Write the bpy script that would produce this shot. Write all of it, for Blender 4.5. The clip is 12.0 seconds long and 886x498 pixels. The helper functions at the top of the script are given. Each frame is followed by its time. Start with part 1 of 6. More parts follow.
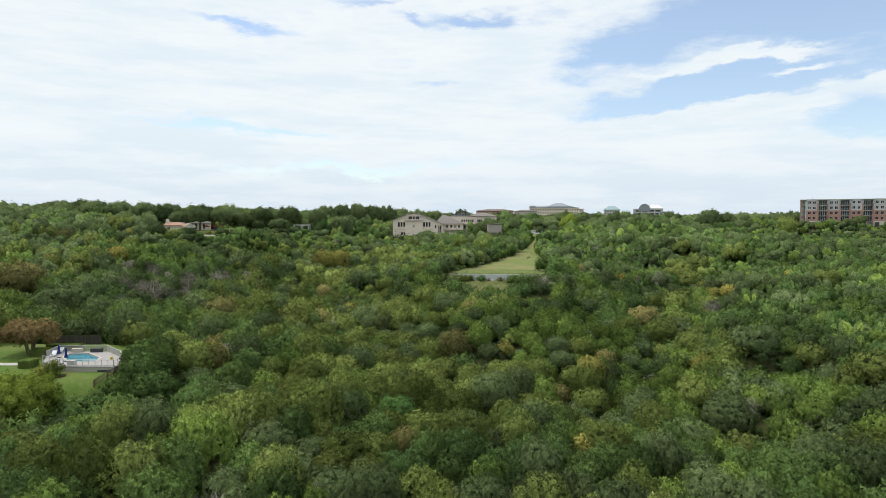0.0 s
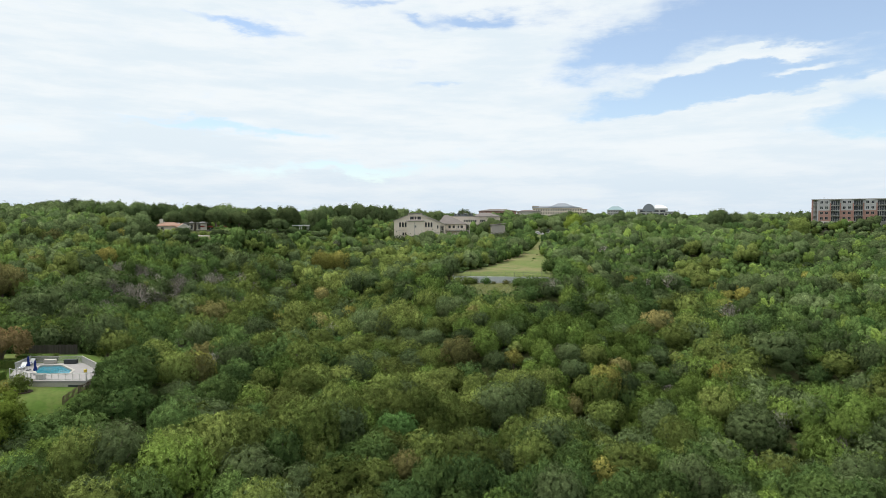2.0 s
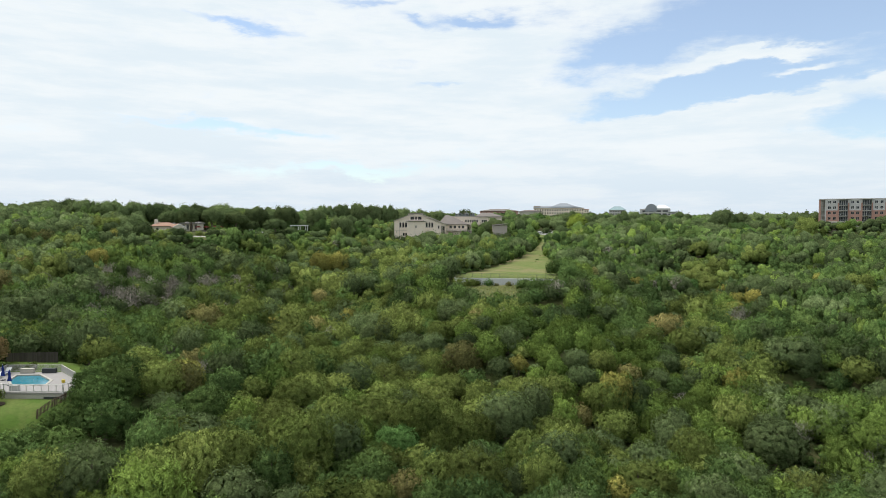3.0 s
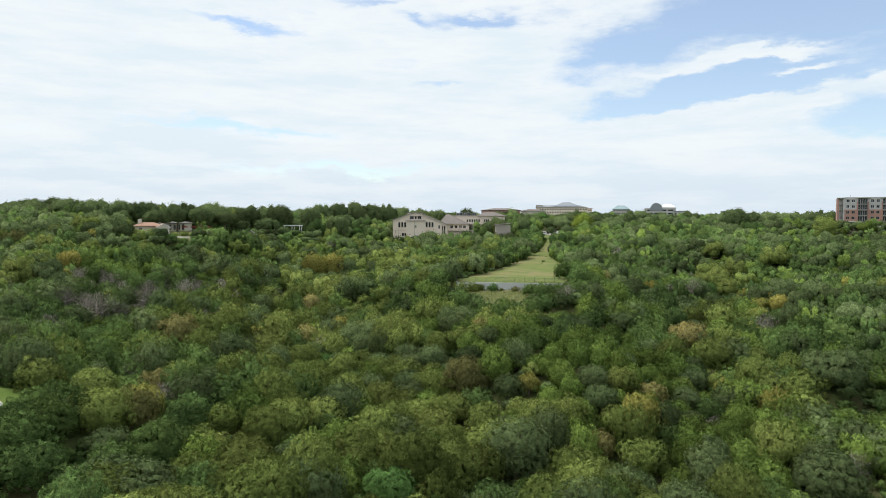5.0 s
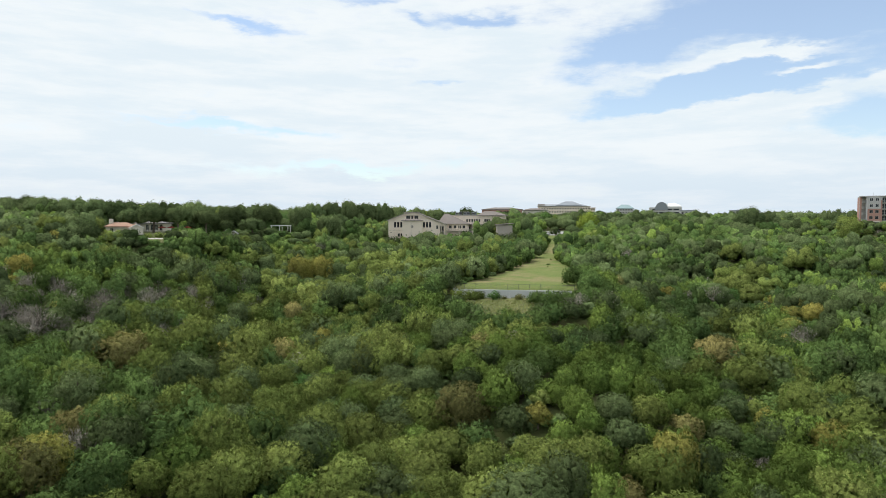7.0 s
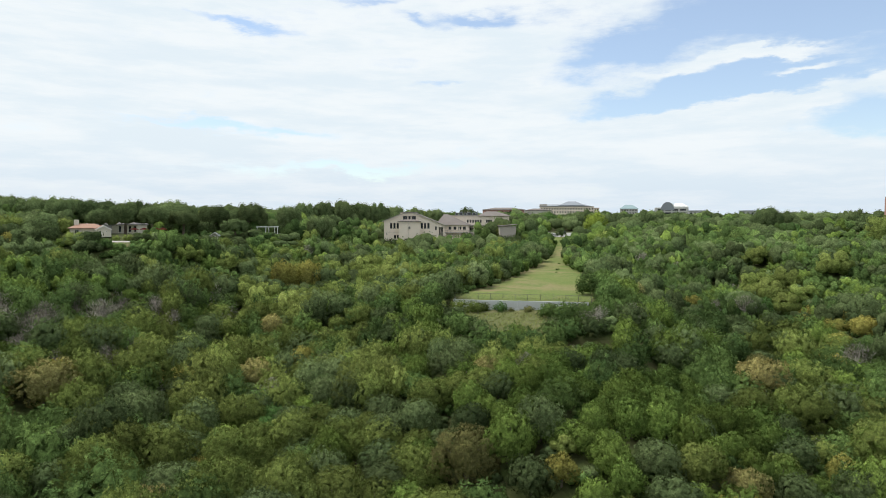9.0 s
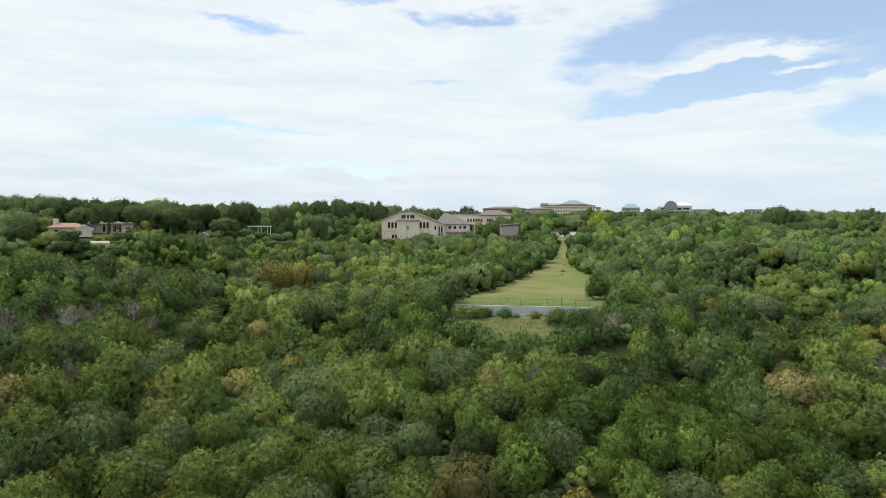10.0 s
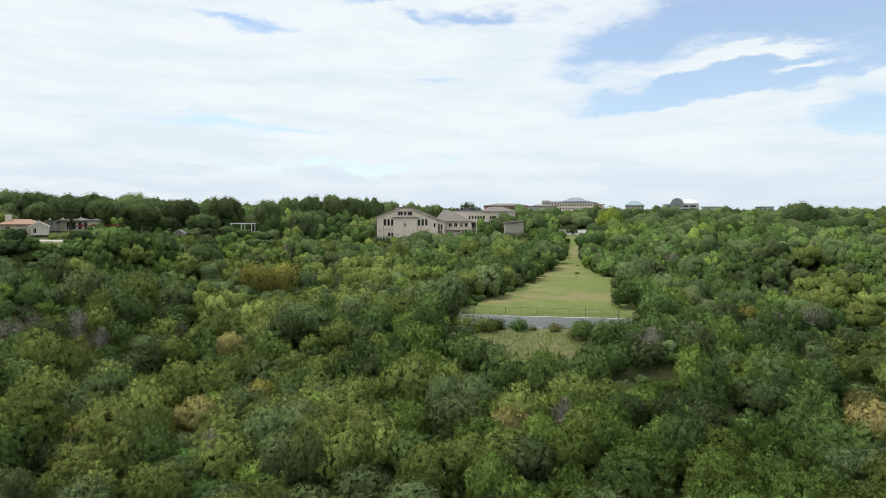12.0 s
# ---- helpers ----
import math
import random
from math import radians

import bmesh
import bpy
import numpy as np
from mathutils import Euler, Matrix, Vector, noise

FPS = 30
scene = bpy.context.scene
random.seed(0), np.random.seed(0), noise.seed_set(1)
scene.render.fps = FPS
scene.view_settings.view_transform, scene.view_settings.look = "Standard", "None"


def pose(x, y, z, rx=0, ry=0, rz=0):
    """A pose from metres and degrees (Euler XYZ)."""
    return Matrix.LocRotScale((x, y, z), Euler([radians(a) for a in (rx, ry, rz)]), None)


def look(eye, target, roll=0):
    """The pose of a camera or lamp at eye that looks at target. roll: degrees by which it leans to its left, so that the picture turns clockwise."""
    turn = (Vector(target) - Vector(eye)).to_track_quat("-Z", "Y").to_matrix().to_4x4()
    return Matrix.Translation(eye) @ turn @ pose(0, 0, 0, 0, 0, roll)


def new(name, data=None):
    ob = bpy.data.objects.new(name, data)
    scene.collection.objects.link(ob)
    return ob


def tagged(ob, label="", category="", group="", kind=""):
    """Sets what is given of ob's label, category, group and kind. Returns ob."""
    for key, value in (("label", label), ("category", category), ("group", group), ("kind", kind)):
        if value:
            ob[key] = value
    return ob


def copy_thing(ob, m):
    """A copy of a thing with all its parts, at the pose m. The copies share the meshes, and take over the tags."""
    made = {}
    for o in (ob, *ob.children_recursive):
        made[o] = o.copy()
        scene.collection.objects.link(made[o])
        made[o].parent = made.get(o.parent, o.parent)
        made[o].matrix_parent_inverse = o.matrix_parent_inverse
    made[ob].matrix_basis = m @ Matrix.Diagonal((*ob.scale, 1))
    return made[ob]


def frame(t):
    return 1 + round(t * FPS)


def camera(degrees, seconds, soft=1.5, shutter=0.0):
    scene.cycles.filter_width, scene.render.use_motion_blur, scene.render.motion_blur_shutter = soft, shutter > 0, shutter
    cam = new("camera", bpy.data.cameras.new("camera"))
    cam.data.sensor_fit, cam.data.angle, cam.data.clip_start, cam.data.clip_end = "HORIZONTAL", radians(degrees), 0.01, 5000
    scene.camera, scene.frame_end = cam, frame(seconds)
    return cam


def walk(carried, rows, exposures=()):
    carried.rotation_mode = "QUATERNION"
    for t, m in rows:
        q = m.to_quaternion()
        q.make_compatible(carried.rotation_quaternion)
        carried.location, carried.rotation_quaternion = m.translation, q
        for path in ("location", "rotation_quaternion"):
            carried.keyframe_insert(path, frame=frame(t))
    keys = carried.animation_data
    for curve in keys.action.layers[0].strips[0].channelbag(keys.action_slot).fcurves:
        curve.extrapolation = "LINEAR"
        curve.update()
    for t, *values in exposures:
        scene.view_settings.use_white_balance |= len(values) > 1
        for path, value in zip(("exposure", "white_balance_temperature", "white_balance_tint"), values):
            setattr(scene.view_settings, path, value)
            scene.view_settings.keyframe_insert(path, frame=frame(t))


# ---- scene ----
cam = camera(69.147, 12.0, soft=0.6)
PATH = [
    (0.00, pose(0.003, 0.028, 45.991, 87.3821, 0, -0.0012)),
    (0.75, pose(-0.187, 3.016, 45.964, 87.3909, 0, 0.0489)),
    (1.50, pose(-0.401, 6.544, 45.934, 87.4032, 0, 0.0947)),
    (2.25, pose(-0.631, 10.619, 45.906, 87.4176, 0, 0.1354)),
    (3.00, pose(-0.845, 15.278, 45.895, 87.4267, 0, 0.1680)),
    (3.75, pose(-0.997, 20.560, 45.917, 87.4222, 0, 0.1906)),
    (4.50, pose(-1.020, 26.474, 45.974, 87.3968, 0, 0.2085)),
    (5.25, pose(-0.840, 33.020, 46.066, 87.3439, 0, 0.2287)),
    (6.00, pose(-0.434, 40.142, 46.158, 87.2990, 0, 0.2528)),
    (6.75, pose(0.092, 47.693, 46.213, 87.3140, 0, 0.2680)),
    (7.50, pose(0.417, 55.541, 46.345, 87.2737, 0, 0.2447)),
    (8.25, pose(0.470, 63.661, 46.430, 87.2683, 0, 0.2260)),
    (9.00, pose(0.372, 71.939, 46.374, 87.3437, 0, 0.2288)),
    (9.75, pose(0.236, 80.130, 46.338, 87.3012, 0, 0.1873)),
    (10.50, pose(0.134, 88.374, 46.183, 87.2229, 0, 0.1637)),
    (11.25, pose(-0.098, 96.689, 45.910, 87.1660, 0, 0.1278)),
    (12.00, pose(-0.661, 105.000, 45.608, 87.1249, 0, 0.0085)),
]
walk(cam, PATH)
SKY_GAIN = 0.168

# ---- world, sun ----
def math_node(nt, op, a, b=None, clamp=False):
    n = nt.nodes.new("ShaderNodeMath")
    n.operation, n.use_clamp = op, clamp
    for slot, v in ((0, a), (1, b)):
        if v is None:
            continue
        if isinstance(v, (int, float)):
            n.inputs[slot].default_value = v
        else:
            nt.links.new(v, n.inputs[slot])
    return n.outputs[0]


def mix_rgb(nt, fac, a, b, blend="MIX"):
    n = nt.nodes.new("ShaderNodeMix")
    n.data_type, n.blend_type = "RGBA", blend
    for slot, v in ((0, fac), (6, a), (7, b)):
        if isinstance(v, (int, float)):
            n.inputs[slot].default_value = v
        elif isinstance(v, tuple):
            n.inputs[slot].default_value = (*v[:3], 1)
        else:
            nt.links.new(v, n.inputs[slot])
    return n.outputs[2]


def ramp(nt, fac, lo, hi):
    n = nt.nodes.new("ShaderNodeMapRange")
    n.interpolation_type = "SMOOTHSTEP"
    nt.links.new(fac, n.inputs[0])
    n.inputs[1].default_value, n.inputs[2].default_value = lo, hi
    return n.outputs[0]


SUN_WAY = Vector((-0.42, 0.16, 0.89)).normalized()
world = bpy.data.worlds.new("sky")
scene.world = world
world.use_nodes = True
wt = world.node_tree
wt.nodes.clear()
sky = wt.nodes.new("ShaderNodeTexSky")
sky.sky_type, sky.sun_disc = "NISHITA", False
sky.sun_elevation = math.asin(SUN_WAY.z)
sky.sun_rotation = math.atan2(SUN_WAY.x, SUN_WAY.y)
sky.air_density, sky.dust_density, sky.ozone_density = 1.0, 0.6, 1.5
coord = wt.nodes.new("ShaderNodeTexCoord")
sep = wt.nodes.new("ShaderNodeSeparateXYZ")
wt.links.new(coord.outputs["Generated"], sep.inputs[0])
az = math_node(wt, "ARCTAN2", sep.outputs[0], sep.outputs[1])
el = math_node(wt, "ARCSINE", sep.outputs[2])


def sky_blob(a, e, wa, we, lean=0.0):
    """A soft oval on the sky: azimuth, elevation, half widths and lean, all in degrees."""
    c, s = math.cos(radians(lean)), math.sin(radians(lean))
    da, de = math_node(wt, "SUBTRACT", warp_a, radians(a)), math_node(wt, "SUBTRACT", warp_e, radians(e))
    u = math_node(wt, "ADD", math_node(wt, "MULTIPLY", da, c / radians(wa)), math_node(wt, "MULTIPLY", de, s / radians(wa)))
    v = math_node(wt, "SUBTRACT", math_node(wt, "MULTIPLY", de, c / radians(we)), math_node(wt, "MULTIPLY", da, s / radians(we)))
    rr = math_node(wt, "ADD", math_node(wt, "MULTIPLY", u, u), math_node(wt, "MULTIPLY", v, v))
    return math_node(wt, "POWER", 2.718, math_node(wt, "MULTIPLY", rr, -1.0))


def sky_noise(sa, se, detail, rough, seed):
    comb = wt.nodes.new("ShaderNodeCombineXYZ")
    wt.links.new(math_node(wt, "MULTIPLY", az, sa), comb.inputs[0])
    wt.links.new(math_node(wt, "MULTIPLY", el, se), comb.inputs[1])
    comb.inputs[2].default_value = seed
    n = wt.nodes.new("ShaderNodeTexNoise")
    n.inputs["Scale"].default_value, n.inputs["Detail"].default_value = 1.0, detail
    n.inputs["Roughness"].default_value = rough
    wt.links.new(comb.outputs[0], n.inputs["Vector"])
    return n.outputs[0]


bend1, bend2 = sky_noise(9, 22, 4, 0.6, 3.1), sky_noise(9, 26, 5, 0.6, 8.7)
warp_a = math_node(wt, "ADD", az, math_node(wt, "MULTIPLY", math_node(wt, "SUBTRACT", bend1, 0.5), 0.16))
warp_e = math_node(wt, "ADD", el, math_node(wt, "MULTIPLY", math_node(wt, "SUBTRACT", bend2, 0.5), 0.07))
streaks, puffs = sky_noise(5, 30, 7, 0.62, 1.7), sky_noise(14, 34, 8, 0.62, 5.2)
gap = None
for blob, weight in (
    ((30, 16.4, 12, 3.4, 0), 1.25), ((15.5, 14.0, 5.0, 1.4, 10), 1.0), ((28, 11.2, 9, 1.6, 0), 1.0), ((36, 7.5, 7.5, 1.5, 0), 1.45),
    ((15.5, 9.6, 5.5, 1.0, 0), 1.0), ((21, 10.6, 7, 0.8, 2), 0.6), ((-7, 4.4, 5.5, 0.5, 1), 0.8),
    ((2.3, 16.9, 3.2, 0.6, 6), 0.8), ((-17.8, 16.0, 4.8, 0.5, -5), 0.75), ((-21.8, 7.9, 5.5, 0.45, -1), 0.75), ((-13.5, 7.4, 3.5, 0.40, 0), 0.6),
    ((1, 11.9, 3.2, 0.45, 3), 0.55), ((-6.7, 18.6, 3.2, 0.5, 0), 0.55), ((-14, 4.4, 8, 0.5, 0), 0.26), ((2, 5.2, 4, 0.4, 2), 0.35), ((-2.5, 16.6, 2.2, 0.4, -12), 0.5),
    ((25.5, 12.9, 4.2, 0.38, 3), -1.0), ((28.5, 11.6, 3.2, 0.45, 3), -1.15), ((36, 10.3, 3.2, 0.45, 2), -1.0), ((20, 8.1, 7.5, 0.85, 11), -1.1), ((28.5, 9.3, 2.2, 0.5, 14), -0.8),
    ((22, 5.6, 12, 1.1, 2), -0.6), ((20, 12.0, 3.0, 0.35, 4), -0.5),
):
    term = math_node(wt, "MULTIPLY", sky_blob(*blob), weight)
    gap = term if gap is None else math_node(wt, "ADD", gap, term)
grain = math_node(wt, "ADD", math_node(wt, "MULTIPLY", math_node(wt, "SUBTRACT", streaks, 0.5), 1.15),
                  math_node(wt, "MULTIPLY", math_node(wt, "SUBTRACT", puffs, 0.5), 0.85))
blue = ramp(wt, math_node(wt, "ADD", gap, grain), 0.06, 0.80)
cloud = mix_rgb(wt, ramp(wt, el, -0.02, 0.13), (0.77, 0.845, 0.915), (0.895, 0.95, 0.98))
cloud = mix_rgb(wt, ramp(wt, streaks, 0.35, 0.62), mix_rgb(wt, 1.0, cloud, (0.875, 0.925, 0.965), "MULTIPLY"), cloud)
scaled = mix_rgb(wt, 1.0, sky.outputs[0], (SKY_GAIN, SKY_GAIN, SKY_GAIN), "MULTIPLY")
veiled = mix_rgb(wt, 0.2, scaled, (0.80, 0.88, 0.95))
shade = mix_rgb(wt, blue, cloud, veiled)
back = wt.nodes.new("ShaderNodeBackground")
back.inputs[1].default_value = 1.0
wt.links.new(shade, back.inputs[0])
wout = wt.nodes.new("ShaderNodeOutputWorld")
wt.links.new(back.outputs[0], wout.inputs[0])

lamp = bpy.data.lights.new("sun", "SUN")
lamp.energy, lamp.angle, lamp.color = 3.4, radians(30), (1.0, 0.96, 0.9)
sun = new("sun", lamp)
sun.matrix_world = look(SUN_WAY * 300, (0, 0, 0))


# ---- materials ----
def material(name, base, rough=0.8, spec=0.3, metal=0.0, grain=None, stain=None, bump=None, patch=None, per_object=0.0,
             per_island=0.0, coords="Object", stretch=(1, 1, 1)):
    """A surface: base colour, grain (scale, amount), stain and patch (scale, amount, colour), bump (scale, height)."""
    m = bpy.data.materials.new(name)
    m.use_nodes = True
    nt = m.node_tree
    bsdf = nt.nodes["Principled BSDF"]
    bsdf.inputs["Roughness"].default_value = rough
    bsdf.inputs["Metallic"].default_value = metal
    bsdf.inputs["Specular IOR Level"].default_value = spec
    tc, mp = nt.nodes.new("ShaderNodeTexCoord"), nt.nodes.new("ShaderNodeMapping")
    nt.links.new(tc.outputs[coords], mp.inputs[0])
    mp.inputs[3].default_value = stretch

    def noise_at(scale, detail=4.0, rough_=0.6):
        n = nt.nodes.new("ShaderNodeTexNoise")
        n.inputs["Scale"].default_value, n.inputs["Detail"].default_value = scale, detail
        n.inputs["Roughness"].default_value = rough_
        nt.links.new(mp.outputs[0], n.inputs["Vector"])
        return n.outputs[0]

    def vary(colour, value, amount):
        k = math_node(nt, "ADD", math_node(nt, "MULTIPLY", math_node(nt, "SUBTRACT", value, 0.5), 2 * amount), 1.0)
        comb = nt.nodes.new("ShaderNodeCombineColor")
        for slot in range(3):
            nt.links.new(k, comb.inputs[slot])
        return mix_rgb(nt, 1.0, colour, comb.outputs[0], "MULTIPLY")

    colour = tuple(base)
    if stain:
        colour = mix_rgb(nt, math_node(nt, "MULTIPLY", ramp(nt, noise_at(stain[0]), 0.42, 0.68), stain[1]), colour, tuple(stain[2]))
    if patch:
        colour = mix_rgb(nt, math_node(nt, "MULTIPLY", ramp(nt, noise_at(patch[0], 5, 0.65), 0.46, 0.62), patch[1]), colour, tuple(patch[2]))
    if grain:
        colour = vary(colour, noise_at(grain[0], 6, 0.7), grain[1])
    if per_object:
        colour = vary(colour, nt.nodes.new("ShaderNodeObjectInfo").outputs["Random"], per_object)
    if per_island:
        colour = vary(colour, nt.nodes.new("ShaderNodeNewGeometry").outputs["Random Per Island"], per_island)
    if isinstance(colour, tuple):
        bsdf.inputs["Base Color"].default_value = (*colour, 1)
    else:
        nt.links.new(colour, bsdf.inputs["Base Color"])
    if bump:
        b = nt.nodes.new("ShaderNodeBump")
        b.inputs["Distance"].default_value = bump[1]
        nt.links.new(noise_at(bump[0]), b.inputs["Height"])
        nt.links.new(b.outputs[0], bsdf.inputs["Normal"])
    return m


def leaf_material(name, base, other, tip, through_light=0.28):
    """Foliage: a hue that drifts from tree to tree, leaf to leaf and in fine grain."""
    m = bpy.data.materials.new(name)
    m.use_nodes = True
    nt = m.node_tree
    nt.nodes.clear()
    geo = nt.nodes.new("ShaderNodeNewGeometry")
    info = nt.nodes.new("ShaderNodeObjectInfo")
    each = nt.nodes.new("ShaderNodeAttribute")
    each.attribute_name = "tree"
    fine = nt.nodes.new("ShaderNodeTexNoise")
    fine.inputs["Scale"].default_value, fine.inputs["Detail"].default_value = 4.2, 4
    fine.inputs["Roughness"].default_value = 0.75
    nt.links.new(geo.outputs["Position"], fine.inputs["Vector"])
    broad = nt.nodes.new("ShaderNodeTexNoise")
    broad.inputs["Scale"].default_value, broad.inputs["Detail"].default_value = 0.035, 3
    nt.links.new(geo.outputs["Position"], broad.inputs["Vector"])
    tree = math_node(nt, "FRACT", math_node(nt, "ADD", info.outputs["Random"], each.outputs["Fac"]))
    other_chance = math_node(nt, "FRACT", math_node(nt, "MULTIPLY", tree, 7.31))
    hue = math_node(nt, "ADD", math_node(nt, "MULTIPLY", tree, 0.7), math_node(nt, "MULTIPLY", ramp(nt, broad.outputs[0], 0.35, 0.65), 0.3))
    colour = mix_rgb(nt, hue, tuple(base), tuple(other))
    leaf = math_node(nt, "MULTIPLY", ramp(nt, geo.outputs["Random Per Island"], 0.55, 1.0), 0.30)
    colour = mix_rgb(nt, leaf, colour, tuple(tip))
    k = math_node(nt, "ADD", math_node(nt, "MULTIPLY", ramp(nt, fine.outputs[0], 0.34, 0.68), 0.55), 0.72)
    k = math_node(nt, "MULTIPLY", k, math_node(nt, "ADD", math_node(nt, "MULTIPLY", other_chance, 0.72), 0.68))
    k = math_node(nt, "MULTIPLY", k, math_node(nt, "ADD", math_node(nt, "MULTIPLY", ramp(nt, broad.outputs[0], 0.35, 0.65), 0.35), 0.84))
    tuft = nt.nodes.new("ShaderNodeTexNoise")
    tuft.inputs["Scale"].default_value, tuft.inputs["Detail"].default_value = 1.5, 3
    nt.links.new(geo.outputs["Position"], tuft.inputs["Vector"])
    k = math_node(nt, "MULTIPLY", k, math_node(nt, "ADD", math_node(nt, "MULTIPLY", ramp(nt, tuft.outputs[0], 0.36, 0.66), 0.60), 0.68))
    comb = nt.nodes.new("ShaderNodeCombineColor")
    for slot in range(3):
        nt.links.new(k, comb.inputs[slot])
    colour = mix_rgb(nt, 1.0, colour, comb.outputs[0], "MULTIPLY")
    diff, trans, mixed = nt.nodes.new("ShaderNodeBsdfDiffuse"), nt.nodes.new("ShaderNodeBsdfTranslucent"), nt.nodes.new("ShaderNodeMixShader")
    nt.links.new(colour, diff.inputs[0])
    nt.links.new(colour, trans.inputs[0])
    mixed.inputs[0].default_value = through_light
    relief = nt.nodes.new("ShaderNodeTexNoise")
    relief.inputs["Scale"].default_value, relief.inputs["Detail"].default_value = 3.2, 5
    relief.inputs["Roughness"].default_value = 0.7
    nt.links.new(geo.outputs["Position"], relief.inputs["Vector"])
    bump = nt.nodes.new("ShaderNodeBump")
    bump.inputs["Distance"].default_value = 0.20
    nt.links.new(relief.outputs[0], bump.inputs["Height"])
    nt.links.new(bump.outputs[0], diff.inputs["Normal"])
    nt.links.new(bump.outputs[0], trans.inputs["Normal"])
    lace = nt.nodes.new("ShaderNodeTexNoise")
    lace.inputs["Scale"].default_value, lace.inputs["Detail"].default_value = 6.5, 3
    nt.links.new(geo.outputs["Position"], lace.inputs["Vector"])
    gaps, leafy = nt.nodes.new("ShaderNodeBsdfTransparent"), nt.nodes.new("ShaderNodeMixShader")
    spray = nt.nodes.new("ShaderNodeAttribute")
    spray.attribute_name = "lace"
    holes = math_node(nt, "MULTIPLY", math_node(nt, "SUBTRACT", 1.0, ramp(nt, lace.outputs[0], 0.48, 0.51)), spray.outputs["Fac"])
    nt.links.new(math_node(nt, "SUBTRACT", 1.0, holes), leafy.inputs[0])
    nt.links.new(diff.outputs[0], mixed.inputs[1])
    nt.links.new(trans.outputs[0], mixed.inputs[2])
    out = nt.nodes.new("ShaderNodeOutputMaterial")
    nt.links.new(gaps.outputs[0], leafy.inputs[1])
    nt.links.new(mixed.outputs[0], leafy.inputs[2])
    nt.links.new(leafy.outputs[0], out.inputs[0])
    return m


LEAF = {
    "juniper": leaf_material("juniper_foliage", (0.068, 0.119, 0.040), (0.114, 0.174, 0.050), (0.189, 0.255, 0.078)),
    "live_oak": leaf_material("live_oak_foliage", (0.076, 0.113, 0.046), (0.126, 0.166, 0.068), (0.172, 0.208, 0.090)),
    "elm": leaf_material("elm_foliage", (0.122, 0.168, 0.043), (0.186, 0.226, 0.063), (0.238, 0.270, 0.080)),
    "yellow": leaf_material("yellowing_foliage", (0.315, 0.285, 0.080), (0.255, 0.265, 0.070), (0.41, 0.35, 0.092)),
    "rust": leaf_material("rusty_foliage", (0.205, 0.218, 0.078), (0.262, 0.232, 0.090), (0.33, 0.275, 0.115)),
    "sumac": leaf_material("bright_green_foliage", (0.089, 0.172, 0.050), (0.117, 0.213, 0.059), (0.156, 0.276, 0.084)),
    # a lighter, yellower copy of the juniper, with sunlit brightness put into the colour
    "cedar": leaf_material("yellow_green_sunlit_foliage", (0.103, 0.168, 0.041), (0.165, 0.232, 0.052), (0.242, 0.310, 0.082)),
    "bare": leaf_material("grey_twigs", (0.34, 0.31, 0.275), (0.29, 0.275, 0.235), (0.44, 0.41, 0.375), 0.1),
    "myrtle": leaf_material("crape_myrtle_foliage", (0.200, 0.180, 0.070), (0.275, 0.190, 0.090), (0.42, 0.25, 0.14)),
    "bright_elm": leaf_material("bright_elm_foliage", (0.165, 0.232, 0.038), (0.205, 0.268, 0.048), (0.28, 0.33, 0.07)),
    "grass": leaf_material("grass_blades", (0.22, 0.275, 0.075), (0.27, 0.275, 0.10), (0.34, 0.32, 0.14), 0.5),
}
BARK = material("bark", (0.16, 0.13, 0.105), 0.95, 0.1, grain=(6, 0.4), bump=(9, 0.03), per_object=0.2)
PALE_BARK = material("pale_bark", (0.42, 0.38, 0.33), 0.9, 0.1, grain=(6, 0.3), bump=(9, 0.03))
SOIL = material("forest_floor", (0.078, 0.080, 0.034), 0.95, 0.1, grain=(0.8, 0.45), stain=(0.12, 0.8, (0.07, 0.105, 0.03)), bump=(1.5, 0.15))
MEADOW = material("meadow_grass", (0.142, 0.172, 0.054), 0.95, 0.1, grain=(1.6, 0.4), stain=(0.05, 0.9, (0.225, 0.188, 0.098)), bump=(3, 0.08), patch=(0.16, 0.7, (0.112, 0.160, 0.042)))
DRY = material("dry_meadow", (0.122, 0.132, 0.056), 0.95, 0.1, grain=(1.5, 0.55), stain=(0.22, 0.8, (0.200, 0.180, 0.092)), bump=(3, 0.08), patch=(0.5, 0.8, (0.095, 0.120, 0.038)))
LAWN = material("mown_lawn", (0.080, 0.135, 0.026), 0.95, 0.1, grain=(2.0, 0.4), stain=(0.16, 0.55, (0.150, 0.160, 0.055)), patch=(0.6, 0.5, (0.125, 0.150, 0.045)), bump=(6, 0.03))
CONCRETE = material("concrete", (0.40, 0.39, 0.36), 0.9, 0.2, grain=(1.4, 0.12), stain=(0.35, 0.35, (0.31, 0.30, 0.27)), bump=(6, 0.01))
GREYWALL = material("painted_grey_wall", (0.49, 0.505, 0.50), 0.85, 0.2, grain=(1.2, 0.1), stain=(0.3, 0.3, (0.34, 0.36, 0.36)), bump=(6, 0.01))
STEEL = material("fence_steel", (0.10, 0.10, 0.095), 0.5, 0.4, metal=0.4, grain=(8, 0.2))
ASPHALT = material("asphalt", (0.30, 0.30, 0.29), 0.95, 0.2, grain=(2, 0.15), stain=(0.2, 0.5, (0.22, 0.22, 0.21)))
STUCCO = material("pale_stucco", (0.80, 0.69, 0.59), 0.9, 0.2, grain=(0.7, 0.06), stain=(0.25, 0.25, (0.63, 0.57, 0.48)), bump=(8, 0.008))
